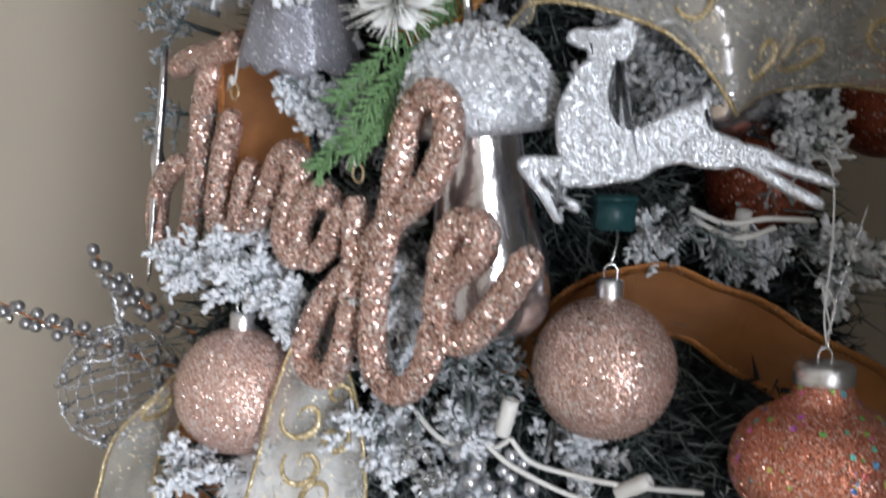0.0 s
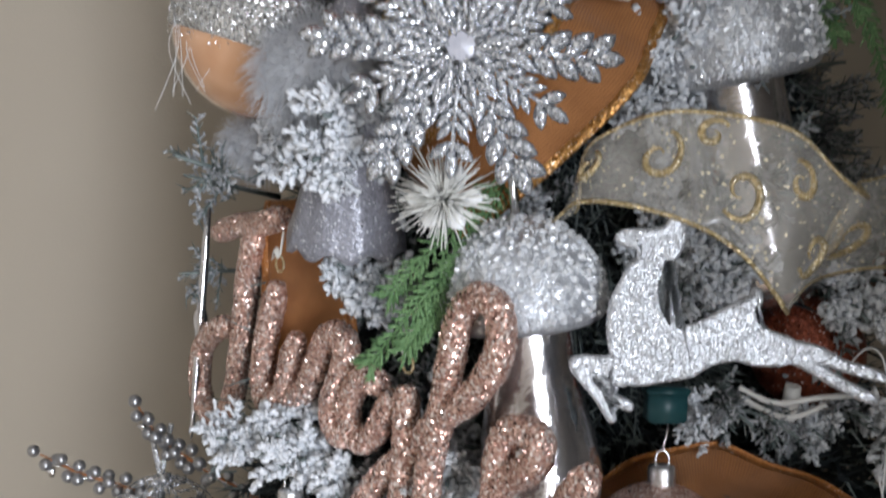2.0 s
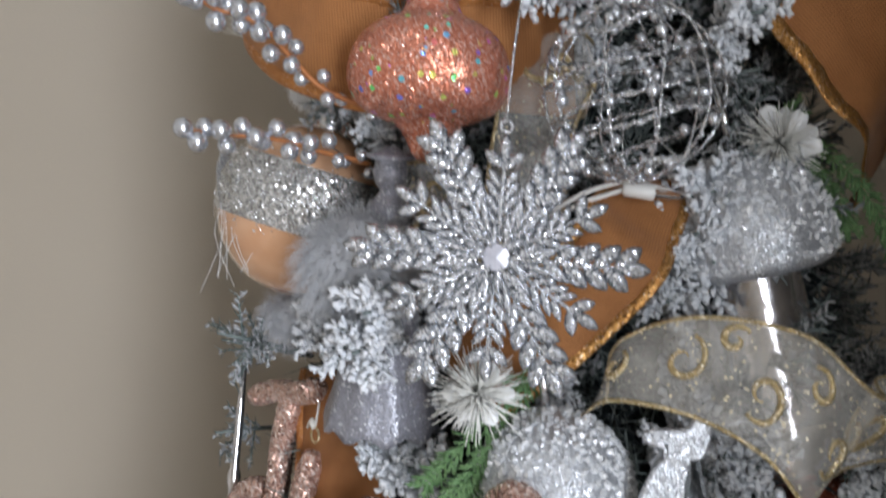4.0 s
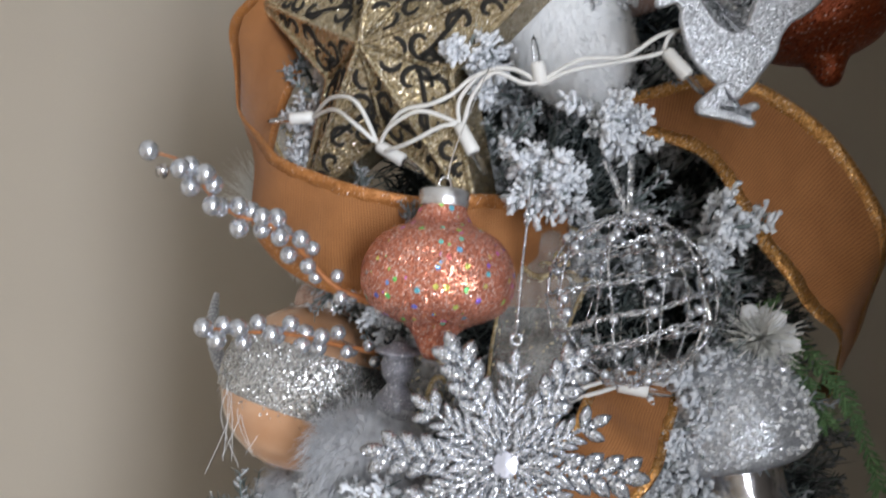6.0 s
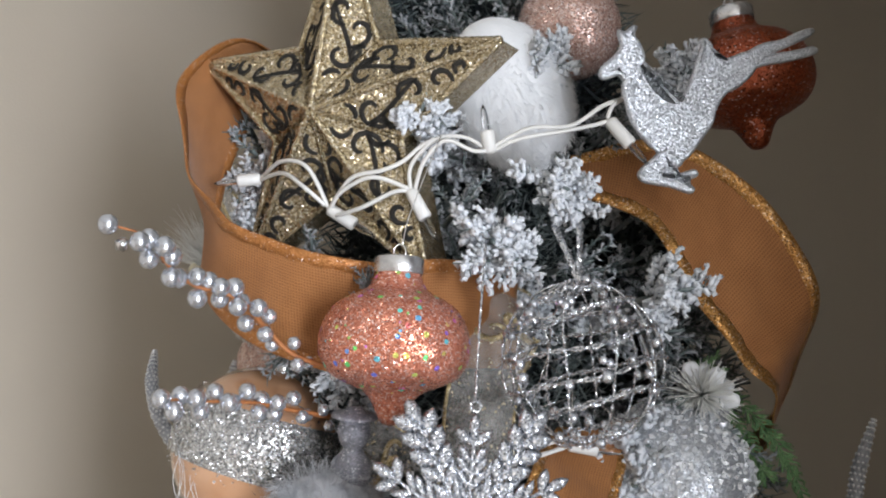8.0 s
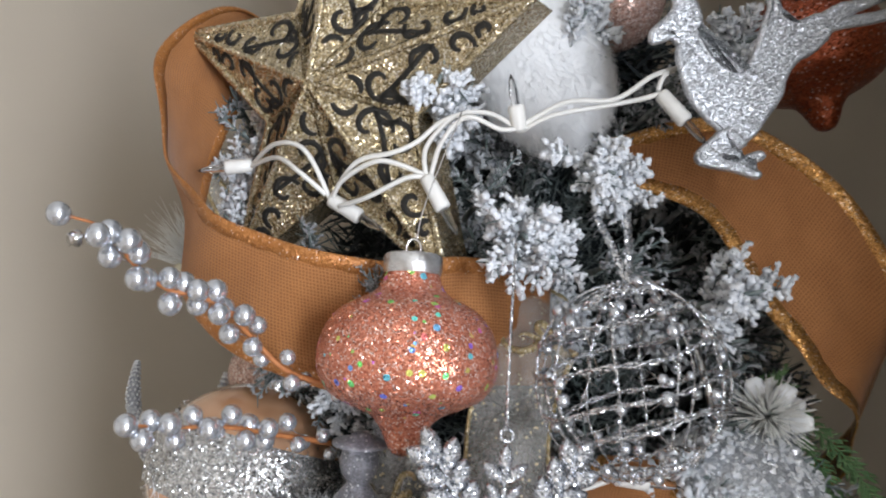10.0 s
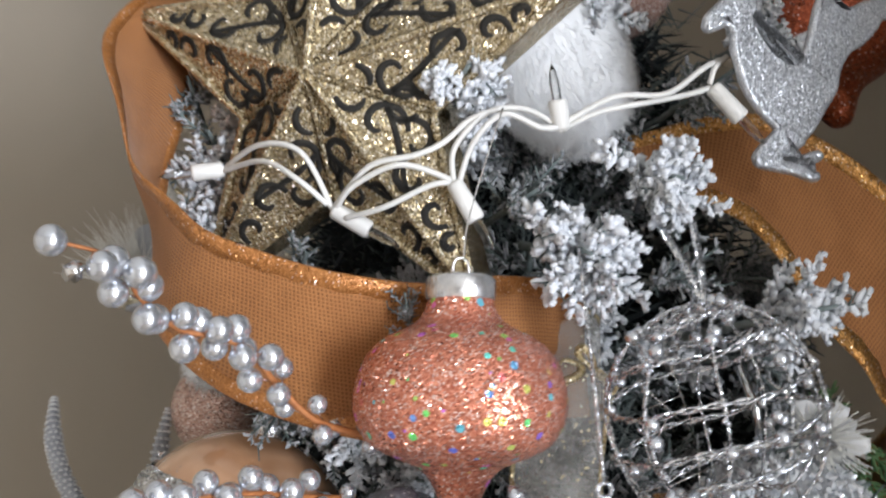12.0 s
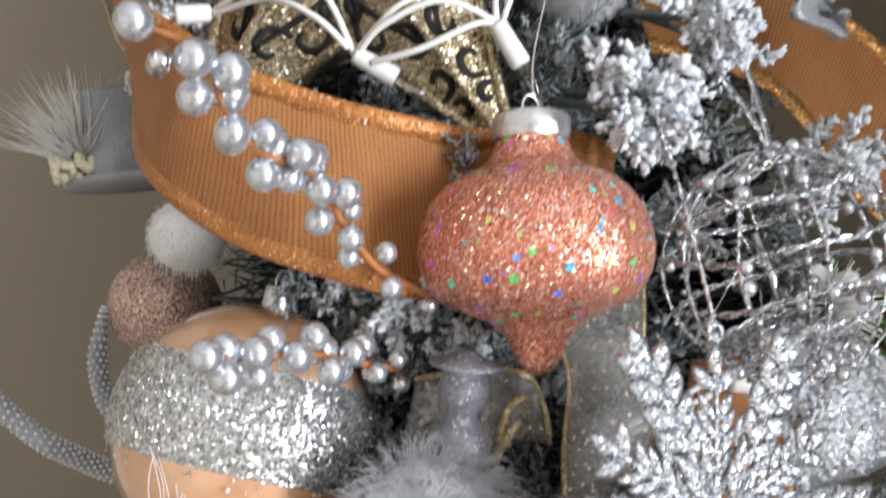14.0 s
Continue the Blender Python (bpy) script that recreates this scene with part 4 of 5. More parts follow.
# ---- wire balls ----
def wire_ball(loc, r, seed, label):
    """Tilted bands of twisted glitter wire over thin meridians, strung with seed beads and pearls."""
    ob = thing("wire_ball", label, "wire ball", pose(*loc), "wire balls")
    rg = random.Random(seed)

    def hoop(nrm, off, gap, thick, turns):
        a = nrm.orthogonal().normalized()
        b = nrm.cross(a)
        h = math.sqrt(1 - off * off)
        wob, ph = rg.uniform(0.01, 0.03), rg.uniform(0, 6)
        bm = bmesh.new()
        for s in range(2 if gap else 1):
            pts = []
            for k in range(110):
                t = 2 * math.pi * k / 110
                out = nrm * off + (a * math.cos(t) + b * math.sin(t)) * h
                w = turns * t + math.pi * s
                pts.append(out * r * (1 + wob * math.sin(3 * t + ph)) + (out * math.cos(w) + nrm * math.sin(w)) * gap + nrm * 0.0008 * math.sin(5 * t + ph))
            tube(bm, pts, [thick * rg.uniform(0.6, 1.5) for p in pts], 6, True)
        part("wire", bm, M_WIRE, ob)
        return pts

    lines = []
    for off in (-0.82, -0.48, -0.12, 0.26, 0.60, 0.86):
        hoop(Vector((-0.24, rg.uniform(-0.1, 0.1), 1)).normalized(), off + rg.uniform(-0.04, 0.04), 0.0007, 0.00052, 14)
    for i in range(5):
        a = 0.2 + 0.63 * i
        lines.append(hoop(Vector((math.cos(a), math.sin(a), rg.uniform(-0.08, 0.08))).normalized(), rg.uniform(-0.05, 0.05), 0.0, 0.00055, 1))
    bm = bmesh.new()
    for i in range(26):
        p, q = rg.choice(rg.choice(lines)), rg.choice(rg.choice(lines))
        d = p.lerp(q, rg.uniform(0.15, 0.5))
        tube(bm, [p, d], 0.00022, 4)
    tagged(part("thin_wire", bm, M_CHROME, ob), kind="stuff")
    bm = bmesh.new()
    ball(bm, Matrix.Identity(4), 1.0, 10)
    base = part("bead", bm, M_PEARL, ob)
    base.matrix_basis = Matrix.LocRotScale(Vector((0, -1, 0)) * r, None, (0.0020,) * 3)
    for i in range(150):
        d = rg.choice(rg.choice(lines))
        big = i < 58
        e = new("bead", base.data)
        e.parent = ob
        rr = rg.uniform(0.0019, 0.0028) if big else rg.uniform(0.0007, 0.0012)
        e.matrix_basis = Matrix.LocRotScale(d * (0.97 if big else 1.01) + Vector((rg.gauss(0, 1), rg.gauss(0, 1), rg.gauss(0, 1))) * 0.0010, None, (rr,) * 3)
    for x, z in ((-0.0085, 0.028), (0.0040, 0.030)):
        bm = bmesh.new()
        pts = curve_points([(0.0, -0.001, r - 0.001), (x * 0.45, 0.003, r + 0.013), (x, 0.010, r + z)], 6)
        strip(bm, pts, Vector((0.15, -1, 0.1)).normalized(), [0.0016] * len(pts))
        part("hanging_cord", bm, M_WIRE, ob, "flat silver glitter hanging cord")


wire_ball((0.0465, 0.397, 1.3755), 0.0365, 4, "silver wire ball strung with small pearl beads")
wire_ball((-0.192, 0.60, 1.055), 0.036, 9, "silver wire ball low on the tree's side")


# ---- pearl sprays ----
def spray(pts, seed, label, n=26, r=0.0043, mat=None):
    """Pearls on short wires along a copper-wrapped stem; pts run from tip to root."""
    ob = thing("pearl_spray", label, "pearl spray", pose(*pts[-1]), "pearl sprays")
    rg = random.Random(seed)
    o = Vector(pts[-1])
    line = [p - o for p in curve_points(pts, 10)]
    m = len(line)
    bm = bmesh.new()
    tube(bm, line[2:], [0.0005 + 0.0009 * k / m for k in range(m - 2)], 6)
    part("stem", bm, M_COPPER, ob, "copper-wrapped stem")
    base = None
    for i in range(n):
        f = 0.0 if i == 0 else 0.10 + 0.90 * (i - 1) / (n - 2)
        p = line[min(int(f * (m - 1)), m - 1)]
        q = line[min(int(f * (m - 1)) + 1, m - 1)]
        t = (q - p).normalized() if (q - p).length > 1e-6 else Vector((1, 0, 0))
        ang = i * 2.4 + rg.uniform(-0.4, 0.4)
        u = t.cross(Vector((0, 1, 0.1))).normalized()
        v = t.cross(u)
        off = 0 if i == 0 else rg.uniform(0.0036, 0.0050)
        c = p + (u * math.cos(ang) * 1.1 + v * math.sin(ang) * 0.8) * off
        s = r * (1 if f < 0.6 else 1 - 0.35 * (f - 0.6) / 0.4) * rg.uniform(0.93, 1.05)
        if base is None:
            bm = bmesh.new()
            ball(bm, Matrix.Identity(4), 1.0, 20)
            base = part("pearl", bm, mat or M_PEARL, ob)
            e = base
        else:
            e = new("pearl", base.data)
            e.parent = ob
        e.matrix_basis = Matrix.LocRotScale(c, None, (s,) * 3)
        bm = bmesh.new()
        tube(bm, [c, (c + line[min(int(f * (m - 1)) + 2, m - 1)]) * 0.5, line[min(int(f * (m - 1)) + 4, m - 1)]], 0.0004, 4)
        part("wire", bm, M_CHROME, ob)
    tip = line[0].lerp(line[6], 0.8) + Vector((-0.002, 0.0, -0.006))
    bm = bmesh.new()
    ball(bm, pose(*tip), 0.0030, 10)
    for v in bm.verts:
        v.co = tip + (v.co - tip) * rg.uniform(0.55, 1.25)
    part("bud", bm, M_CHROME, ob, "tiny crumpled silver bud")
    return ob


spray([(-0.155, 0.365, 1.433), (-0.1395, 0.371, 1.4285), (-0.1340, 0.379, 1.4190), (-0.1235, 0.389, 1.4105), (-0.1120, 0.394, 1.4080), (-0.1030, 0.401, 1.4035), (-0.0950, 0.410, 1.3940), (-0.082, 0.417, 1.3815), (-0.063, 0.427, 1.375)], 3, "spray of silver pearls on a copper stem, reaching out")
spray([(-0.1375, 0.396, 1.3628), (-0.122, 0.408, 1.3615), (-0.102, 0.420, 1.3605), (-0.086, 0.433, 1.357), (-0.066, 0.447, 1.353)], 5, "spray of silver pearls before a peach bauble", 18)
spray([(-0.268, 0.60, 1.108), (-0.240, 0.60, 1.094), (-0.215, 0.60, 1.086), (-0.185, 0.595, 1.075), (-0.155, 0.59, 1.068)], 7, "spray of dull silver pearls low on the tree's side", 28, 0.0038, M_DULL)
spray([(-0.208, 0.605, 1.136), (-0.193, 0.60, 1.116), (-0.175, 0.595, 1.104), (-0.150, 0.58, 1.094), (-0.12, 0.55, 1.09)], 8, "dull silver pearl spray on the tree's side", 28, 0.0038, M_DULL)


# ---- peach bauble with a glitter band ----
ob = thing("peach_bauble", "glossy peach glass bauble with a silver glitter band", "bauble", pose(-0.1035, 0.4925, 1.3352, 3, 18, 0))
bm = bmesh.new()
ball(bm, Matrix.Identity(4), 0.0432, 56)
part("ball", bm, M_PEACH, ob)
bm = bmesh.new()
lathe(bm, [(0.0434 * math.cos(a), 0.0434 * math.sin(a)) for a in [radians(-14 + 44 * i / 10) for i in range(11)]], 56)
lathe(bm, [(0.0445 * math.cos(a), 0.0445 * math.sin(a)) for a in [radians(-13 + 42 * i / 10) for i in range(11)]], 56)
band = part("glitter_band", bm, M_SILVERC, ob, "coarse silver glitter band")
bm = bmesh.new()
rg = random.Random(2)
for i in range(2200):
    a, b = rg.uniform(0, 2 * math.pi), radians(max(-19, min(35, rg.gauss(8, 13))))
    p = Vector((math.cos(a) * math.cos(b), math.sin(a) * math.cos(b), math.sin(b))) * 0.0447
    q = Euler((rg.random() * 6, rg.random() * 6, 0)).to_matrix()
    k = rg.uniform(0.0003, 0.0008)
    vs = [bm.verts.new(p + q @ Vector(w) * k) for w in ((1, 0, 0), (0.3, 0.9, 0.1), (-0.9, 0.4, 0), (-0.5, -0.8, 0.1), (0, 0, 0.5))]
    for f in ((0, 1, 4), (1, 2, 4), (2, 3, 4), (3, 0, 4), (3, 2, 1, 0)):
        bm.faces.new([vs[j] for j in f])
tagged(part("glitter_crust", bm, M_SILVERC, band, smooth=False), kind="stuff")
cap_and_loop(ob, 0.0428, 0.0055, 0.007)


# ---- gold star ----
def scroll(cx, cy, size, turn, flip, coil=4.9):
    """A curling C-shaped tendril."""
    pts = []
    for k in range(34):
        t = k / 33
        a = turn + flip * (0.2 + coil * t)
        r = size * (1 - 0.82 * t)
        pts.append((cx + r * math.cos(a), cy + r * math.sin(a)))
    return pts


def star():
    ob = thing("gold_star", "antique gold glitter star with scrolled cut-outs", "star", pose(-0.0615, 0.4705, 1.5095, 6.5, 0, -40))
    R, r, h = 0.1035, 0.044, 0.0215
    tips = [Vector((R * math.cos(radians(82.3 + 72 * k)), 0, R * math.sin(radians(82.3 + 72 * k)))) for k in range(5)]
    notch = [Vector((r * math.cos(radians(118.3 + 72 * k)), 0, r * math.sin(radians(118.3 + 72 * k)))) for k in range(5)]
    top = Vector((0, -h, 0))
    for k in range(5):
        for j, other in enumerate((notch[k], notch[k - 1])):
            bm = bmesh.new()
            a, b, c = tips[k], other, top
            nrm = (b - a).cross(c - a).normalized()
            if nrm.y > 0:
                nrm = -nrm
            v = [bm.verts.new(p + d) for d in (Vector(), -nrm * 0.0012) for p in (a, b, c)]
            bm.faces.new(v[:3])
            bm.faces.new(v[3:])
            for i in range(3):
                bm.faces.new((v[i], v[(i + 1) % 3], v[3 + (i + 1) % 3], v[3 + i]))
            facet = part("facet", bm, M_GOLD, ob, smooth=False)
            # tendrils lie in the facet's own plane
            ux = (a - c).normalized()
            uy = nrm.cross(ux)
            if uy.dot(b - c) < 0:
                uy = -uy
            length, wide = (a - c).length, (b - c).dot(uy)
            bx = (b - c).dot(ux)
            bm = bmesh.new()

            def lay(pts, w):
                inside = []
                for p in pts:
                    f = min(max(p[1] / wide, 0.0), 1.0)
                    lo, hi = f * bx, length + (bx - length) * f
                    if p[1] > 0.003 and lo + 0.004 < p[0] < hi - 0.006:
                        inside.append(c + ux * p[0] + uy * p[1] + nrm * 0.0004)
                if len(inside) > 3:
                    n = len(inside)
                    strip(bm, inside, nrm, [w * (0.35 + 0.65 * math.sin(math.pi * min(1, 0.15 + 0.85 * i / n))) for i in range(n)])
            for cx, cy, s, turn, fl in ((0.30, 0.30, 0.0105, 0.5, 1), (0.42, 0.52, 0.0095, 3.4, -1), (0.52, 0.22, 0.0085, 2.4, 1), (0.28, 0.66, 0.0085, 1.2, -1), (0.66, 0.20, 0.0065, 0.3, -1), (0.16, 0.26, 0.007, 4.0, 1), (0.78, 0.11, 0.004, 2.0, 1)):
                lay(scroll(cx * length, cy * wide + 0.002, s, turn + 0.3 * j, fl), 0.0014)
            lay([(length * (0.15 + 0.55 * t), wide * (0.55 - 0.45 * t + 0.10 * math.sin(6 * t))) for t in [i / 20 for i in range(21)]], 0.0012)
            # no holes are cut: dark strips on the facet paint the openings' shade
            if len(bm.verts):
                part("shade_scroll", bm, M_HOLE_SHADE, facet, "dark scrolled strips painting the shade of cut-outs")
            else:
                bm.free()
            for p, q, w in ((a, c, 0.0016), (b, c, 0.0014), (a, b, 0.0019)):
                if p is a and q is c and j:
                    continue
                bm = bmesh.new()
                tube(bm, [p.lerp(q, i / 40) + Vector((0, -0.0004, 0)) for i in range(41)], [w * (1 + 0.16 * (i % 2)) for i in range(41)], 6)
                part("beaded_rim", bm, M_GOLD, facet)
    # the star's flat sides run back from the outline
    bm = bmesh.new()
    ring = [p for k in range(5) for p in (tips[k], notch[k])]
    fr = [bm.verts.new(p) for p in ring]
    bk = [bm.verts.new(p * 0.97 + Vector((0, 0.022, 0))) for p in ring]
    for i in range(10):
        bm.faces.new((fr[i], fr[(i + 1) % 10], bk[(i + 1) % 10], bk[i]))
    bm.faces.new(bk)
    part("back", bm, M_GOLD, ob, smooth=False)


star()


# ---- ribbons ----
def ribbon(name, keys, label, cloth, trim, category="ribbon", per=10, scrolls=(), wave=0.0015, group="", across=8, rim=0.0048):
    """A wired ribbon: keys of an edge point and the vector from there to the other edge."""
    ob = tagged(new(name), label, category, group)
    o = Vector(keys[0][0])
    ob.location = o
    ed = curve_points([k[0] for k in keys], per)
    wi = curve_points([k[1] for k in keys], per)
    rows, dist = [], [0.0]
    for i, (e, w) in enumerate(zip(ed, wi)):
        t = (ed[min(i + 1, len(ed) - 1)] - ed[max(i - 1, 0)]).normalized()
        n = t.cross(w).normalized()
        rows.append([e - o + w * (j / across) + n * wave * math.sin(i * 0.55 + j * 0.5) for j in range(across + 1)])
        if i:
            dist.append(dist[-1] + (ed[i] - ed[i - 1]).length)
    bm = bmesh.new()
    uv = bm.loops.layers.uv.new("UVMap")
    grid = [[bm.verts.new(p) for p in r] for r in rows]
    for i in range(len(rows) - 1):
        for j in range(across):
            f = bm.faces.new((grid[i][j], grid[i][j + 1], grid[i + 1][j + 1], grid[i + 1][j]))
            for lp, (a, b) in zip(f.loops, ((i, j), (i, j + 1), (i + 1, j + 1), (i + 1, j))):
                lp[uv].uv = (dist[a], b / across * wi[a].length)
    me = bpy.data.meshes.new("cloth")
    bm.to_mesh(me)
    bm.free()
    me.materials.append(cloth)
    me.polygons.foreach_set("use_smooth", [True] * len(me.polygons))
    c = new("cloth", me)
    c.parent = ob
    s = c.modifiers.new("thickness", "SOLIDIFY")
    s.thickness, s.offset = 0.0005, 0.0
    for side in (0, across):
        bm = bmesh.new()
        inner = 1 if side == 0 else across - 1
        strip = []
        for i, r in enumerate(rows):
            q = (r[inner] - r[side]).normalized()
            t = (ed[min(i + 1, len(ed) - 1)] - ed[max(i - 1, 0)]).normalized()
            n = t.cross(q).normalized()
            k = rim * (1 + 0.06 * math.sin(i * 1.9))
            strip.append([bm.verts.new(r[side] + q * a + n * b) for a, b in ((-0.0004, 0), (0.0003, 0.0006), (k, 0.0005), (k, -0.0005), (0.0003, -0.0006))])
        for a, b in zip(strip, strip[1:]):
            for k in range(5):
                bm.faces.new((a[k], a[(k + 1) % 5], b[(k + 1) % 5], b[k]))
        part("wired_edge", bm, trim, ob, "gold metallic wired edge")
    for f, g, size, turn, flip in scrolls:
        bm = bmesh.new()
        pts = []
        for a, b in scroll(0, 0, size, turn, flip, 7.0):
            ii = f * (len(rows) - 1) + a / max(dist[-1], 1e-6) * (len(rows) - 1)
            jj = g * across + b / max(wi[int(f * (len(rows) - 1))].length, 1e-6) * across
            if not (0 <= ii <= len(rows) - 1.01 and 0.3 <= jj <= across - 0.35):
                continue
            i0, j0 = int(ii), int(jj)
            p = rows[i0][j0].lerp(rows[i0][j0 + 1], jj - j0).lerp(rows[i0 + 1][j0].lerp(rows[i0 + 1][j0 + 1], jj - j0), ii - i0)
            pts.append(p)
        if len(pts) > 4:
            line = curve_points(pts, 3)
            n = len(line)
            tube(bm, line, [0.0004 + 0.0011 * math.sin(math.pi * min(1, 0.12 + i / n)) * (1 + 0.25 * math.sin(i * 2.3)) for i in range(n)], 7)
            part("gold_scroll", bm, M_GOLDPALE, ob, "gold glitter scroll")
        else:
            bm.free()
    return ob


V = Vector
ribbon("burlap_ribbon", [((-0.085, 0.570, 1.570), V((0.020, 0.050, -0.005))), ((-0.122, 0.535, 1.572), V((0.030, 0.048, -0.004))), ((-0.147, 0.500, 1.535), V((0.036, 0.046, -0.008))), ((-0.138, 0.472, 1.482), V((0.008, 0.044, -0.028))),
                         ((-0.118, 0.448, 1.452), V((-0.008, 0.024, -0.044))), ((-0.086, 0.431, 1.434), V((0.002, 0.008, -0.054))), ((-0.045, 0.427, 1.425), V((0.002, 0.004, -0.054))),
                         ((-0.010, 0.432, 1.427), V((0.0, 0.008, -0.052))), ((0.030, 0.455, 1.425), V((0, 0.01, -0.05)))],
       "burnt orange burlap ribbon looped round a gold star", M_BURLAP, M_TRIMDULL, group="burlap ribbons", rim=0.0062)
ribbon("burlap_ribbon", [((0.066, 0.474, 1.466), V((0.000, 0.010, 0.026))), ((0.096, 0.450, 1.449), V((0.020, 0.0, 0.042))), ((0.113, 0.428, 1.406), V((0.044, 0.004, 0.046))),
                         ((0.133, 0.425, 1.377), V((0.047, 0.012, 0.032))), ((0.156, 0.440, 1.355), V((0.028, 0.045, 0.010))), ((0.158, 0.470, 1.330), V((0.014, 0.055, 0.0))), ((0.135, 0.50, 1.318), V((0.0, 0.055, 0.0)))],
       "burnt orange burlap ribbon curving over the tree's shoulder", M_BURLAP, M_GOLDTRIM, group="burlap ribbons", rim=0.0072)
ribbon("burlap_ribbon", [((0.085, 0.455, 1.345), V((-0.040, -0.01, 0.0))), ((0.074, 0.435, 1.322), V((-0.042, -0.006, 0.012))), ((0.060, 0.418, 1.296), V((-0.042, -0.004, 0.018))), ((0.024, 0.415, 1.262), V((-0.036, 0.004, 0.030))), ((-0.01, 0.44, 1.235), V((-0.03, 0.02, 0.036)))],
       "burnt orange burlap ribbon behind the snowflake", M_BURLAP, M_GOLDTRIM, group="burlap ribbons")
ribbon("burlap_ribbon", [((0.020, 0.470, 1.095), V((0.0, 0.016, -0.040))), ((0.042, 0.440, 1.127), V((0.012, 0.026, -0.040))), ((0.077, 0.430, 1.148), V((0.012, 0.034, -0.036))), ((0.112, 0.428, 1.143), V((0.000, 0.036, -0.036))),
                         ((0.150, 0.430, 1.125), V((-0.006, 0.034, -0.038))), ((0.194, 0.434, 1.100), V((-0.010, 0.030, -0.040))), ((0.245, 0.470, 1.07), V((-0.010, 0.01, -0.046)))],
       "burnt orange burlap ribbon swagged behind the hanging baubles", M_BURLAP, M_TRIMDULL, group="burlap ribbons")
ribbon("burlap_ribbon", [((-0.135, 0.49, 1.085), V((0.018, 0.03, -0.004))), ((-0.133, 0.485, 1.05), V((0.014, 0.04, 0.0))), ((-0.128, 0.48, 1.0), V((0.012, 0.045, 0.0)))],
       "burnt orange burlap ribbon end beside a bauble", M_BURLAP, M_TRIMDULL, group="burlap ribbons")
ribbon("burlap_ribbon", [((-0.110, 0.519, 1.254), V((0.046, -0.036, 0.0))), ((-0.113, 0.512, 1.205), V((0.050, -0.039, 0.004))), ((-0.108, 0.512, 1.155), V((0.05, -0.037, 0.01)))],
       "burnt orange burlap ribbon between frosted branches", M_BURLAP, M_TRIMDULL, group="burlap ribbons")

SC = [(0.15, 0.5, 0.006, 1.5, -1), (0.26, 0.55, 0.0095, 1.5, -1), (0.39, 0.42, 0.0105, 4.0, 1), (0.33, 0.80, 0.006, 0.5, 1), (0.47, 0.72, 0.007, 2.5, -1), (0.55, 0.45, 0.010, 4.0, 1), (0.66, 0.60, 0.010, 1.0, -1), (0.77, 0.40, 0.011, 3.0, 1), (0.90, 0.60, 0.010, 5.0, -1)]
ribbon("organza_ribbon", [((0.024, 0.412, 1.236), V((0.010, 0.0, 0.012))), ((0.030, 0.390, 1.250), V((0.012, 0.004, 0.026))), ((0.062, 0.376, 1.246), V((0.010, 0.004, 0.038))), ((0.090, 0.370, 1.230), V((0.018, 0.004, 0.046))),
                          ((0.106, 0.373, 1.209), V((0.030, 0.008, 0.044))), ((0.118, 0.395, 1.216), V((0.030, 0.012, 0.042))), ((0.160, 0.420, 1.222), V((0.020, 0.006, 0.040))), ((0.215, 0.43, 1.215), V((0.01, 0.01, 0.04)))],
       "sheer champagne organza ribbon with gold glitter scrolls", M_SHEER, M_GOLDPALE, scrolls=SC, group="organza ribbons", rim=0.0014)
ribbon("organza_ribbon", [((0.040, 0.470, 1.412), V((-0.010, -0.01, -0.040))), ((0.022, 0.452, 1.417), V((0.012, 0.0, -0.040))), ((-0.002, 0.443, 1.398), V((0.040, 0.006, -0.010))), ((-0.010, 0.440, 1.362), V((0.036, 0.004, 0.0))), ((-0.014, 0.436, 1.335), V((0.036, 0.0, 0.0))), ((-0.018, 0.440, 1.295), V((0.036, 0.0, 0.0)))],
       "sheer champagne organza ribbon tucked behind the coral ornament", M_SHEER, M_GOLDPALE, scrolls=SC[1:4], group="organza ribbons", rim=0.0014)
ribbon("organza_ribbon", [((-0.066, 0.447, 1.112), V((0.012, 0.006, 0.004))), ((-0.073, 0.436, 1.094), V((0.032, 0.004, 0.006))), ((-0.080, 0.429, 1.066), V((0.046, 0.002, 0.004))), ((-0.088, 0.428, 1.035), V((0.055, 0.0, 0.0))), ((-0.092, 0.43, 1.0), V((0.058, 0.0, 0.0)))],
       "sheer champagne organza ribbon with gold scrolls beside a bauble", M_SHEER, M_GOLDPALE, scrolls=SC[2:], group="organza ribbons", rim=0.0014)
ribbon("organza_ribbon", [((-0.100, 0.50, 1.098), V((0.0, 0.03, 0.0))), ((-0.124, 0.475, 1.092), V((0.012, 0.03, -0.004))), ((-0.148, 0.45, 1.066), V((0.018, 0.03, -0.006))), ((-0.157, 0.44, 1.03), V((0.02, 0.03, 0.0))), ((-0.150, 0.44, 0.99), V((0.02, 0.03, 0.0)))],
       "sheer champagne organza ribbon arching at the tree's side", M_SHEER, M_GOLDPALE, scrolls=SC[:3], group="organza ribbons", rim=0.0018)
ribbon("organza_ribbon", [((-0.020, 0.437, 1.325), V((-0.030, 0.012, 0.010))), ((-0.030, 0.425, 1.345), V((-0.020, 0.010, -0.03))), ((-0.042, 0.43, 1.352), V((-0.006, 0.010, -0.04))), ((-0.06, 0.45, 1.35), V((-0.006, 0.01, -0.04)))],
       "sheer champagne organza ribbon under the coral ornament", M_SHEER, M_GOLDPALE, scrolls=SC[1:4], group="organza ribbons", rim=0.0014)
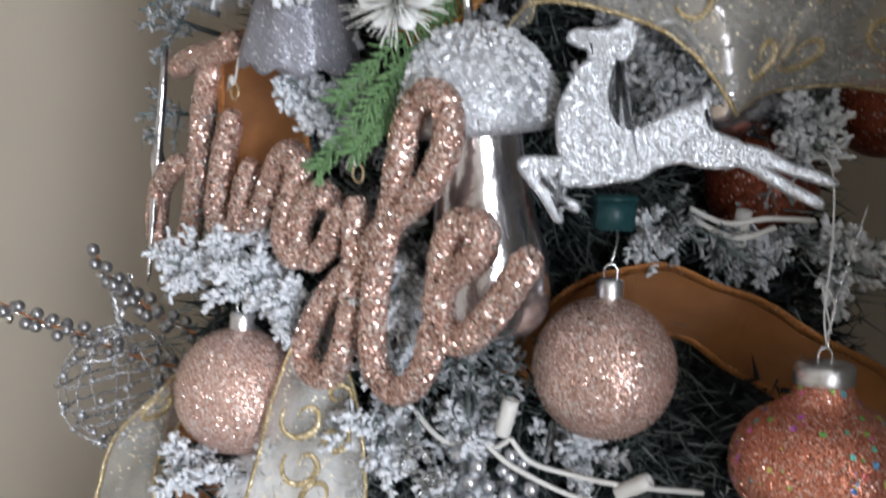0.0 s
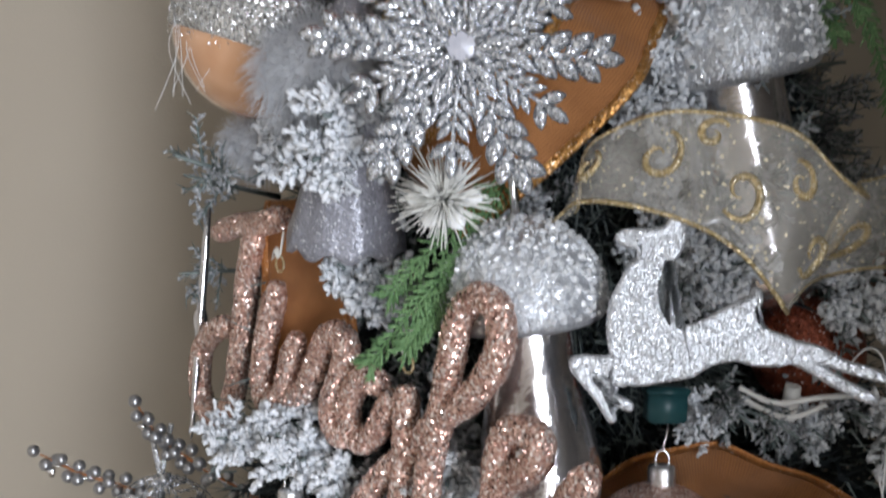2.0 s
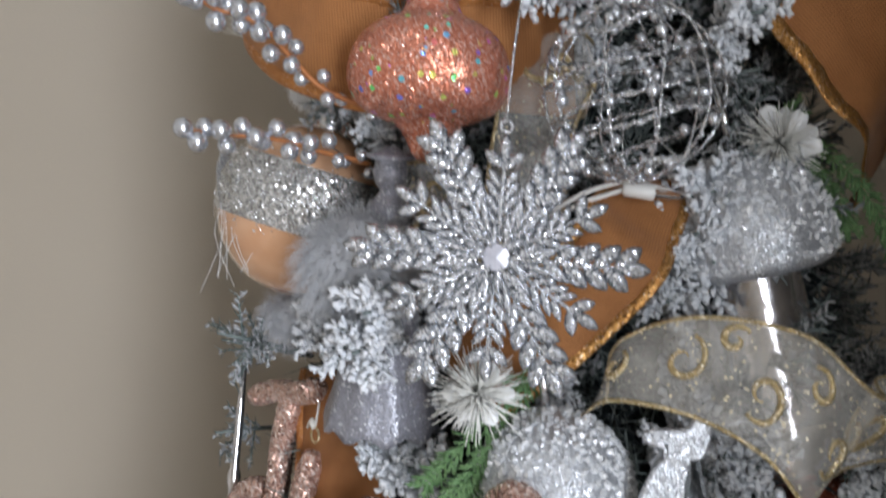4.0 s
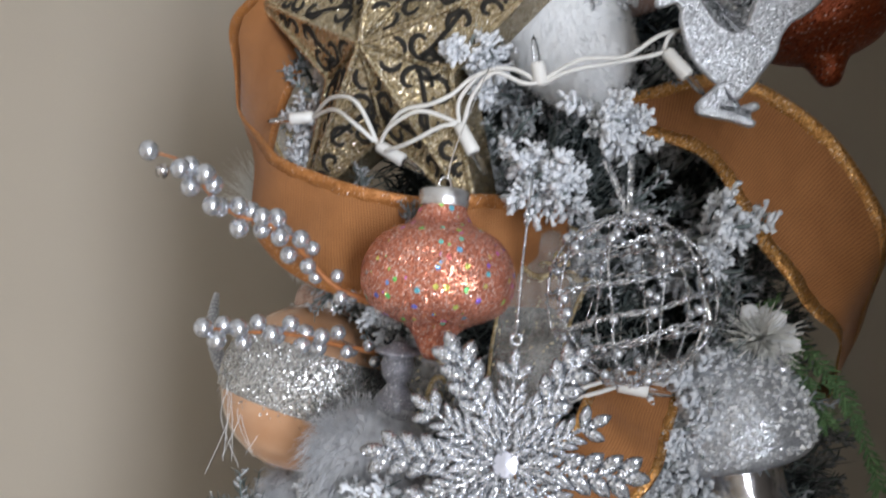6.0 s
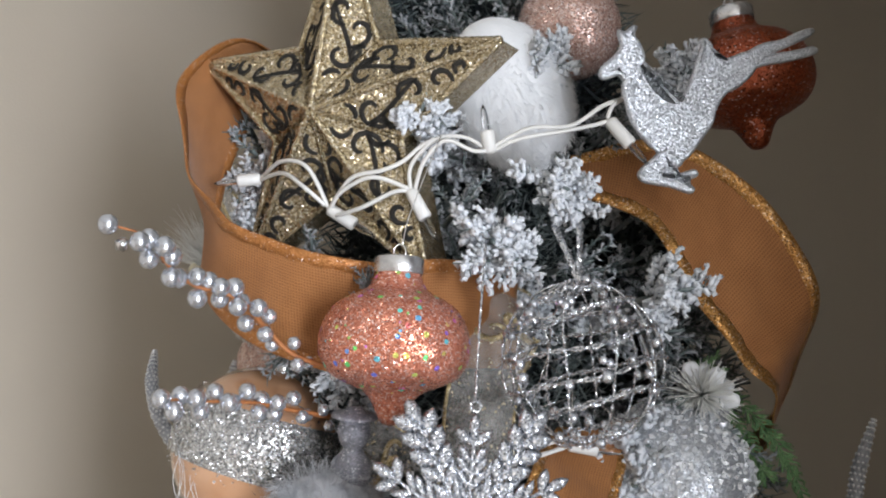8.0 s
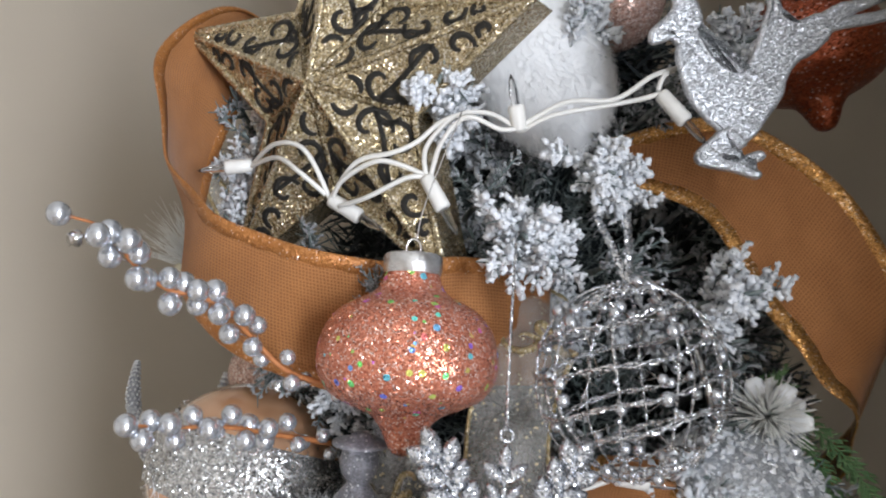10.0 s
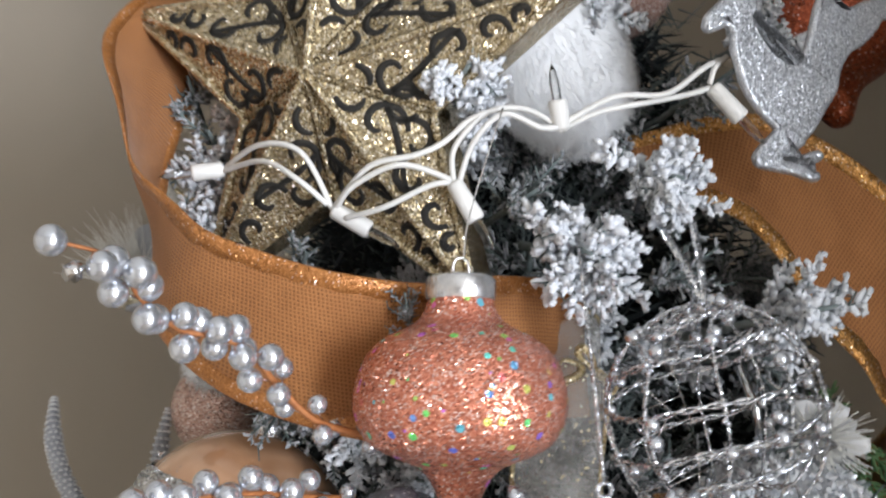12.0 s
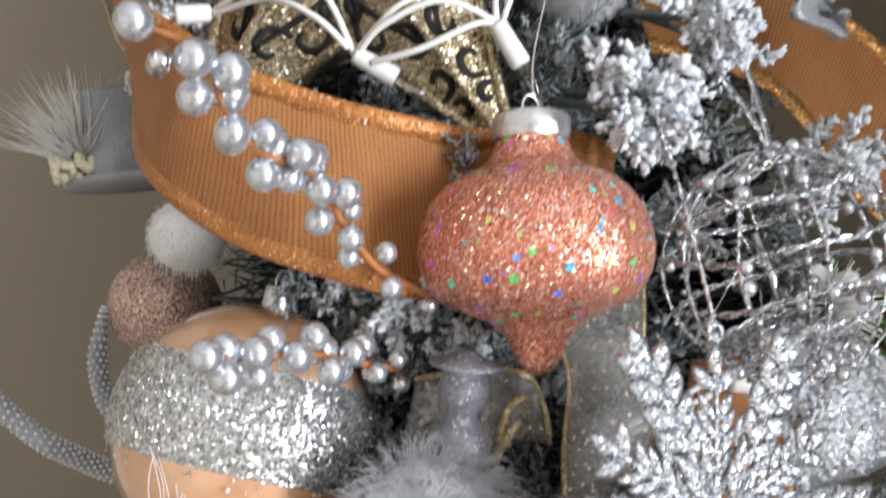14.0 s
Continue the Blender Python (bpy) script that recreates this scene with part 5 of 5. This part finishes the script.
ribbon("organza_ribbon", [((-0.135, 0.545, 1.50), V((0.040, 0.02, 0.0))), ((-0.128, 0.530, 1.475), V((0.044, 0.014, 0.0))), ((-0.115, 0.52, 1.445), V((0.044, 0.01, 0.004)))],
       "sheer cream ribbon with scrolls behind the star", M_SHEER, M_GOLDPALE, scrolls=SC[:4], group="organza ribbons", rim=0.0014)


# ---- string lights ----
def string_lights():
    ob = thing("string_lights", "white-wired string lights, unlit, draped over the star", "string lights", pose(0, 0.42, 1.45))
    o = Vector((0, 0.42, 1.45))

    def wire(pts, r=0.0011):
        bm = bmesh.new()
        tube(bm, [p - o for p in curve_points(pts, 8)], r, 7)
        part("wire", bm, M_CABLE, ob)

    def bulb(p, way, ln=0.016):
        m = aim(Vector(p) - o, way)
        bm = bmesh.new()
        lathe(bm, [(0.0, 0), (0.0026, 0), (0.0032, 0.001), (0.0034, ln * 0.5), (0.0036, ln - 0.001), (0.0030, ln), (0.0012, ln)], 14, m)
        s = part("socket", bm, M_CABLE, ob, "white plastic socket")
        bm = bmesh.new()
        lathe(bm, [(0.0018, ln - 0.001), (0.0019, ln + 0.006), (0.0013, ln + 0.010), (0.0, ln + 0.013)], 10, m)
        part("bulb", bm, M_BULB, s, "tiny clear unlit bulb")

    b1, b2, b3, b4, b5 = (V((-0.103, 0.503, 1.4815)), V((-0.066, 0.464, 1.4575)), V((-0.0262, 0.437, 1.462)), V((0.012, 0.425, 1.4785)), V((0.070, 0.418, 1.4935)))
    bulb(b1, (-1, 0, -0.12), 0.013)
    bulb(b2, (0.75, -0.2, -0.5))
    bulb(b3, (0.42, -0.1, -0.85))
    bulb(b4, (-0.18, -0.2, 1), 0.011)
    bulb(b5, (0.55, -0.15, -0.75))
    wire([b1, (-0.091, 0.478, 1.4855), (-0.077, 0.463, 1.479), b2])
    wire([b1 + V((0, -0.002, -0.001)), (-0.090, 0.477, 1.479), (-0.079, 0.463, 1.469), b2 + V((-0.002, 0, 0.002))])
    wire([b2, (-0.055, 0.447, 1.470), (-0.040, 0.437, 1.472), (-0.030, 0.434, 1.476), (-0.020, 0.432, 1.484), (-0.010, 0.428, 1.487)])
    wire([b2 + V((0.001, -0.002, 0)), (-0.060, 0.452, 1.464), (-0.045, 0.439, 1.469), b3 + V((-0.001, 0, 0.001))])
    wire([b2 + V((0.004, -0.004, -0.004)), (-0.050, 0.446, 1.455), (-0.035, 0.437, 1.461), b3])
    wire([b3, (-0.026, 0.434, 1.474), (-0.014, 0.430, 1.486), (0.0, 0.427, 1.4865), b4])
    wire([b3 + V((0.002, 0, 0)), (-0.020, 0.430, 1.475), (-0.010, 0.424, 1.484), (0.004, 0.424, 1.479), (0.014, 0.423, 1.480)])
    wire([b4, (0.025, 0.42, 1.484), (0.045, 0.418, 1.4875), (0.062, 0.418, 1.491), b5])
    wire([b4 + V((0, 0, 0.002)), (0.030, 0.418, 1.489), (0.050, 0.416, 1.490), (0.066, 0.416, 1.500), (0.078, 0.424, 1.506)])
    wire([b5 + V((-0.001, 0, 0.001)), (0.072, 0.418, 1.501), (0.082, 0.426, 1.508)])
    # a loop of the same string behind the snowflake
    wire([(0.010, 0.442, 1.325), (0.023, 0.430, 1.333), (0.034, 0.427, 1.338), (0.050, 0.429, 1.341), (0.072, 0.445, 1.338)])
    wire([(0.012, 0.445, 1.322), (0.026, 0.429, 1.331), (0.038, 0.426, 1.335), (0.048, 0.427, 1.338)])
    bulb((0.046, 0.426, 1.338), (0.9, -0.1, -0.15), 0.014)
    return ob


string_lights()


def low_lights():
    ob = thing("string_lights", "white-wired string lights tangled among low branches", "string lights", pose(0.03, 0.42, 1.08))
    o = Vector((0.03, 0.42, 1.08))
    for pts in ([(0.028, 0.412, 1.078), (0.018, 0.416, 1.072), (0.0, 0.42, 1.075), (-0.012, 0.43, 1.085)], [(0.028, 0.412, 1.078), (0.036, 0.413, 1.068), (0.052, 0.415, 1.062), (0.075, 0.412, 1.058), (0.110, 0.42, 1.052)],
                [(0.018, 0.414, 1.075), (0.030, 0.41, 1.066), (0.060, 0.41, 1.052), (0.100, 0.41, 1.046)], [(0.104, 0.43, 1.172), (0.118, 0.425, 1.166), (0.135, 0.425, 1.168), (0.160, 0.44, 1.166)],
                [(0.104, 0.43, 1.168), (0.122, 0.425, 1.160), (0.140, 0.43, 1.164)]):
        bm = bmesh.new()
        tube(bm, [p - o for p in curve_points(pts, 8)], 0.0012, 7)
        part("wire", bm, M_CABLE, ob)
    for p, w in (((0.024, 0.410, 1.080), (0.25, -0.1, 1)), ((0.072, 0.412, 1.0545), (0.8, -0.4, 0.5)), ((0.128, 0.442, 1.155), (0.1, -0.2, 1))):
        bm = bmesh.new()
        lathe(bm, [(0.0, 0), (0.0028, 0), (0.0034, 0.001), (0.0036, 0.012), (0.0034, 0.016), (0.0022, 0.016), (0.0020, 0.010)], 14, aim(Vector(p) - o, w))
        part("socket", bm, M_CABLE, ob, "white plastic socket")


low_lights()


# ---- cedar sprigs with bristle flowers ----
def frond(bm, pts, rg, reach):
    line = curve_points(pts, 10)
    tube(bm, line, 0.0006, 4)
    for i in range(2, len(line)):
        for sgn in (1, -1):
            t = (line[i] - line[i - 1]).normalized()
            s = t.cross(Vector((0.1 * sgn, -1, 0.2))).normalized() * sgn
            for k in range(2):
                ln = reach * rg.uniform(0.5, 1.0)
                d = (t * rg.uniform(0.5, 0.9) + s * rg.uniform(0.5, 0.9) + Vector((0, rg.uniform(-0.4, 0.2), 0))).normalized()
                q = line[i] + d * ln
                tube(bm, [line[i], (line[i] + q) * 0.5, q], [0.0005, 0.0007, 0.0003], 4)
                for m in range(3):
                    b = line[i].lerp(q, 0.35 + 0.2 * m)
                    e = b + (d + s * rg.uniform(-0.9, 0.9) + t * 0.3).normalized() * ln * 0.4
                    tube(bm, [b, e], [0.0006, 0.0003], 4)


def cedar(origin, lines, label, seed, reach=0.008):
    ob = thing("cedar_sprig", label, "evergreen sprig", pose(*origin), "cedar sprigs")
    rg = random.Random(seed)
    for pts in lines:
        bm = bmesh.new()
        frond(bm, [Vector(p) - Vector(origin) for p in pts], rg, reach)
        part("frond", bm, M_CEDAR, ob)
    return ob


cedar((0.008, 0.425, 1.262), [[(0.008, 0.420, 1.262), (-0.008, 0.402, 1.236), (-0.026, 0.393, 1.216), (-0.048, 0.395, 1.190)], [(0.006, 0.418, 1.258), (-0.012, 0.40, 1.226), (-0.024, 0.394, 1.208), (-0.034, 0.39, 1.196)],
                               [(0.004, 0.418, 1.262), (-0.020, 0.40, 1.236), (-0.040, 0.40, 1.216)]], "bright green cedar sprig beside a glass mushroom", 3)
cedar((0.150, 0.47, 1.37), [[(0.135, 0.465, 1.365), (0.150, 0.445, 1.345), (0.162, 0.44, 1.322), (0.172, 0.44, 1.29)], [(0.130, 0.465, 1.362), (0.142, 0.45, 1.340), (0.150, 0.445, 1.320)], [(0.118, 0.46, 1.37), (0.128, 0.45, 1.375)]], "dark green cedar sprig under an orange ribbon", 4)


def bristle_flower(loc, way, label, seed, arc=(0, 300), petal=0.0045):
    ob = thing("bristle_flower", label, "artificial flower", aim(loc, way), "bristle flowers")
    rg = random.Random(seed)
    bm = bmesh.new()
    for i in range(340):
        a, l = rg.uniform(0, 6.283), rg.uniform(0.0, 1.45)
        d = Vector((math.cos(a) * math.cos(l), math.sin(a) * math.cos(l), math.sin(l)))
        tube(bm, [(0, 0, 0), d * rg.uniform(0.013, 0.024)], [0.00035, 0.00022], 3)
    part("bristles", bm, M_BRISTLE, ob, "fan of fine white bristles")
    for k in range(6):
        bm = bmesh.new()
        a = radians(arc[0] + (arc[1] - arc[0]) * k / 5)
        reach = petal * rg.uniform(1.4, 2.6)
        ball(bm, Matrix.LocRotScale((reach * math.cos(a), reach * math.sin(a), rg.uniform(-0.004, 0.004)), Euler((0.3, -0.5, a)), (1.3, rg.uniform(0.7, 1.1), 0.5)), petal, 12)
        for v in bm.verts:
            v.co *= rg.uniform(0.95, 1.05)
        part("petal", bm, M_FUR, ob)


bristle_flower((-0.018, 0.396, 1.253), (-0.1, -1, 0.3), "white bristle flower above a cedar sprig", 1)
bristle_flower((0.122, 0.452, 1.360), (-0.4, -1, 0.0), "white bristle flower on the mushroom ornament", 2, (-40, 110), 0.0050)


# ---- fur and fluff ----
def fur_piece(name, loc, radii, mat, label, category, n, ln, seed, lean=(0, 0, 0), comb=0.5, thick=0.00025):
    ob = thing(name, label, category, pose(*loc, *lean))
    rg = random.Random(seed)
    bm = bmesh.new()
    ball(bm, Matrix.Diagonal((*radii, 1)), 1.0, 24)
    part("padding", bm, mat, ob)
    bm = bmesh.new()
    for i in range(n):
        u = Vector((rg.gauss(0, 1), rg.gauss(0, 1), rg.gauss(0, 1))).normalized()
        p = Vector((u.x * radii[0], u.y * radii[1], u.z * radii[2])) * 0.97
        d = (u * (1.2 - comb) + Vector((rg.gauss(0, 0.4), rg.gauss(0, 0.4), rg.gauss(0, 0.4))) * (1.2 - comb) + Vector((0.1, 0, -comb))).normalized()
        k = ln * rg.uniform(0.5, 1.3)
        tube(bm, [p, p + d * k * 0.6, p + d * k + Vector((0, 0, -0.25 * k))], [thick, thick * 0.7, thick * 0.3], 3)
    part("hairs", bm, mat, ob)


fur_piece("fur_pompom", (0.033, 0.482, 1.526), (0.033, 0.024, 0.044), M_FUR, "soft white faux fur pompom behind the star", "pompom", 15000, 0.0045, 3, (0, -22, 0), 0.72, 0.00009)
fur_piece("fluff_tuft", (-0.068, 0.428, 1.306), (0.024, 0.012, 0.022), M_GREYFUR, "wispy grey fluff between bauble and snowflake", "fluff", 3500, 0.011, 4, (0, 0, 0), 0.3, 0.00013)
fur_piece("fluff_tuft", (-0.108, 0.50, 1.283), (0.014, 0.012, 0.010), M_GREYFUR, "pale grey fluff under the peach bauble", "fluff", 1800, 0.010, 5, (0, 0, 0), 0.3, 0.00013)
fur_piece("snow_ball", (-0.106, 0.548, 1.408), (0.0145, 0.014, 0.014), M_FUR, "white snowy pompom beside a grey hat", "pompom", 800, 0.003, 6)
fur_piece("fur_pompom", (-0.070, 0.458, 1.043), (0.030, 0.016, 0.020), M_FUR, "soft white faux fur below the sheer ribbon", "pompom", 1200, 0.006, 7)

# grey felt hat with a cream tassel
ob = thing("felt_hat", "grey glittery felt hat ornament with cream trim", "hat ornament", pose(-0.119, 0.589, 1.4345, 0, -3, 0))
bm = bmesh.new()
lathe(bm, [(0.0, 0.0), (0.026, 0.0), (0.026, 0.0018), (0.019, 0.003), (0.0185, 0.020), (0.0195, 0.036), (0.017, 0.0385), (0.0, 0.039)], 32)
part("crown", bm, M_FELT, ob)
bm = bmesh.new()
rg = random.Random(9)
for i in range(60):
    p = Vector((-0.022 + rg.uniform(-0.008, 0.008), -0.004 + rg.uniform(-0.006, 0.006), 0.008 + rg.uniform(-0.006, 0.006)))
    ball(bm, pose(*p), rg.uniform(0.0014, 0.0024), 6)
part("tassel", bm, M_YARN, ob, "knotted cream yarn tassel")
bm = bmesh.new()
for i in range(320):
    d = Vector((rg.uniform(-0.9, 0.30), rg.uniform(-0.4, 0.4), rg.uniform(0.1, 1.2))).normalized()
    root = V((-0.019, -0.004, 0.010)) + V((rg.uniform(-0.004, 0.004), rg.uniform(-0.003, 0.003), rg.uniform(-0.002, 0.004)))
    ln = rg.uniform(0.012, 0.034)
    curl = V((rg.uniform(-0.5, 0.2), 0, rg.uniform(-0.1, 0.6))) * ln * 0.35
    tube(bm, [root, root + d * ln * 0.5, root + d * ln + curl], [0.0004, 0.00028, 0.00008], 3)
part("feather_tuft", bm, M_BRISTLE, ob, "wispy white feathers")

# silver beaded cords
def beaded_cord(label, o, runs):
    ob = thing("beaded_cord", label, "cord", pose(*o), "beaded cords")
    for pts in runs:
        line = [p - o for p in curve_points(pts, 16)]
        m = len(line)
        width = [0.0040 * min(1.0, 0.3 + 0.7 * i / 14) for i in range(m)]
        bm = bmesh.new()
        tube(bm, line, width, 12)
        braid = part("braid", bm, M_FELT, ob, "grey mesh tube")
        bm = bmesh.new()
        for i in range(0, m, 2):
            t = (line[min(i + 1, m - 1)] - line[max(i - 1, 0)]).normalized()
            u = t.cross(V((0, 1, 0))).normalized()
            v = t.cross(u)
            for k in range(9):
                a = k * math.pi / 4.5 + (i % 4) * math.pi / 18
                ball(bm, Matrix.LocRotScale(line[i] + (u * math.cos(a) + v * math.sin(a)) * width[i], None, (1, 1, 1)), 0.00090, 6)
        tagged(part("beading", bm, M_ICE, braid, "rows of tiny white glass dots"), kind="stuff")


beaded_cord("silver beaded cord curled beside a peach bauble", V((-0.15, 0.50, 1.34)),
            ([(-0.184, 0.665, 1.395), (-0.183, 0.650, 1.373), (-0.175, 0.63, 1.352), (-0.159, 0.60, 1.334), (-0.144, 0.60, 1.324), (-0.128, 0.60, 1.315), (-0.10, 0.59, 1.305)],
             [(-0.1265, 0.628, 1.386), (-0.1313, 0.625, 1.362), (-0.128, 0.62, 1.342), (-0.115, 0.615, 1.325)]))
beaded_cord("silver beaded cord at the tree's far side", V((0.22, 0.50, 1.29)),
            ([(0.240, 0.50, 1.344), (0.229, 0.50, 1.317), (0.221, 0.50, 1.292), (0.200, 0.51, 1.262), (0.170, 0.53, 1.245)],))

# frosted angel-shaped figurine: one plain turned shape with a pleated skirt
bm = bmesh.new()
n = 72
prof = [(0.012, 0.004), (0.024, -0.003), (0.0265, -0.002), (0.0258, 0.002), (0.0225, 0.014), (0.0180, 0.032), (0.0140, 0.052), (0.0105, 0.072), (0.0072, 0.084), (0.0085, 0.092), (0.0098, 0.098), (0.0060, 0.103),
        (0.0040, 0.1055), (0.0066, 0.109), (0.0078, 0.114), (0.0066, 0.119), (0.0110, 0.1205), (0.0108, 0.1215), (0.0060, 0.1225), (0.0030, 0.125)]
rings = []
for r, z in prof:
    fold = 0.022 * max(0.0, (0.085 - z) / 0.085)
    rings.append([bm.verts.new((r * (1 + fold * math.sin(9 * 2 * math.pi * k / n)) * math.cos(2 * math.pi * k / n), r * (1 + fold * math.sin(9 * 2 * math.pi * k / n)) * math.sin(2 * math.pi * k / n), z - 0.002 * math.cos(9 * 2 * math.pi * k / n) * (z < 0.01))) for k in range(n)])
for a, b in zip(rings, rings[1:]):
    for k in range(n):
        bm.faces.new((a[k], a[(k + 1) % n], b[(k + 1) % n], b[k]))
bm.faces.new(rings[0])
bm.faces.new(rings[-1])
ob = new("angel_figurine", mesh_of("angel_figurine", bm, M_LAV))
ob.matrix_world = pose(-0.0625, 0.452, 1.236, 13, 4, 0)
tagged(ob, "silvery grey frosted angel figurine with a pleated skirt", "figurine")

# icicle at the tree's edge
ob = thing("icicle_ornament", "thin mirrored silver icicle at the tree's edge", "icicle", pose(-0.156, 0.56, 1.187, 0, 6, 0))
bm = bmesh.new()
lathe(bm, [(0.0, -0.066), (0.0012, -0.060), (0.0020, -0.03), (0.0026, -0.004), (0.0040, 0.0), (0.0042, 0.004), (0.0026, 0.009), (0.0024, 0.04), (0.0014, 0.066), (0.0, 0.067)], 10)
part("rod", bm, M_MERCURY, ob)

# green connector box behind the reindeer
ob = thing("gift_box_ornament", "small dark teal box behind the reindeer", "box", pose(0.066, 0.394, 1.172, 0, 2, 6) @ Matrix.Scale(0.86, 4))
bm = bmesh.new()
box(bm, -0.0085, 0.0085, -0.006, 0.006, -0.007, 0.008, 0.001)
part("box", bm, M_TEAL, ob)
bm = bmesh.new()
box(bm, -0.0093, 0.0093, -0.0068, 0.0068, 0.0055, 0.0088, 0.0008)
part("lid", bm, M_TEAL, ob)

# crystal and pearl drops among the low branches
for loc, sd in (((-0.008, 0.412, 1.066), 1), ((0.012, 0.412, 1.064), 2), ((0.032, 0.414, 1.060), 3)):
    ob = thing("bead_drop", "drop of silver pearls and clear beads on low branches", "bead drop", pose(*loc), "bead drops")
    rg = random.Random(sd)
    for k in range(9):
        bm = bmesh.new()
        ball(bm, pose(rg.uniform(-0.007, 0.007), rg.uniform(-0.004, 0.004), 0.010 - 0.0035 * k), rg.uniform(0.0028, 0.0042), 14)
        part("bead", bm, M_PEARL if sd > 1 else M_BULB, ob)

# loose fibres by the peach bauble
ob = thing("loose_fibre", "fine loose white fibres hanging by the peach bauble", "fibre", pose(-0.138, 0.462, 1.338))
rg = random.Random(21)
for i in range(8):
    x = rg.uniform(-0.006, 0.022)
    thread(ob, [(x, 0.004, 0.0), (x + rg.uniform(-0.004, 0.004), 0.0, -0.016), (x + rg.uniform(-0.010, 0.006), -0.002, -0.030 - rg.uniform(0, 0.014))], 0.00013, M_FISH, "strand")
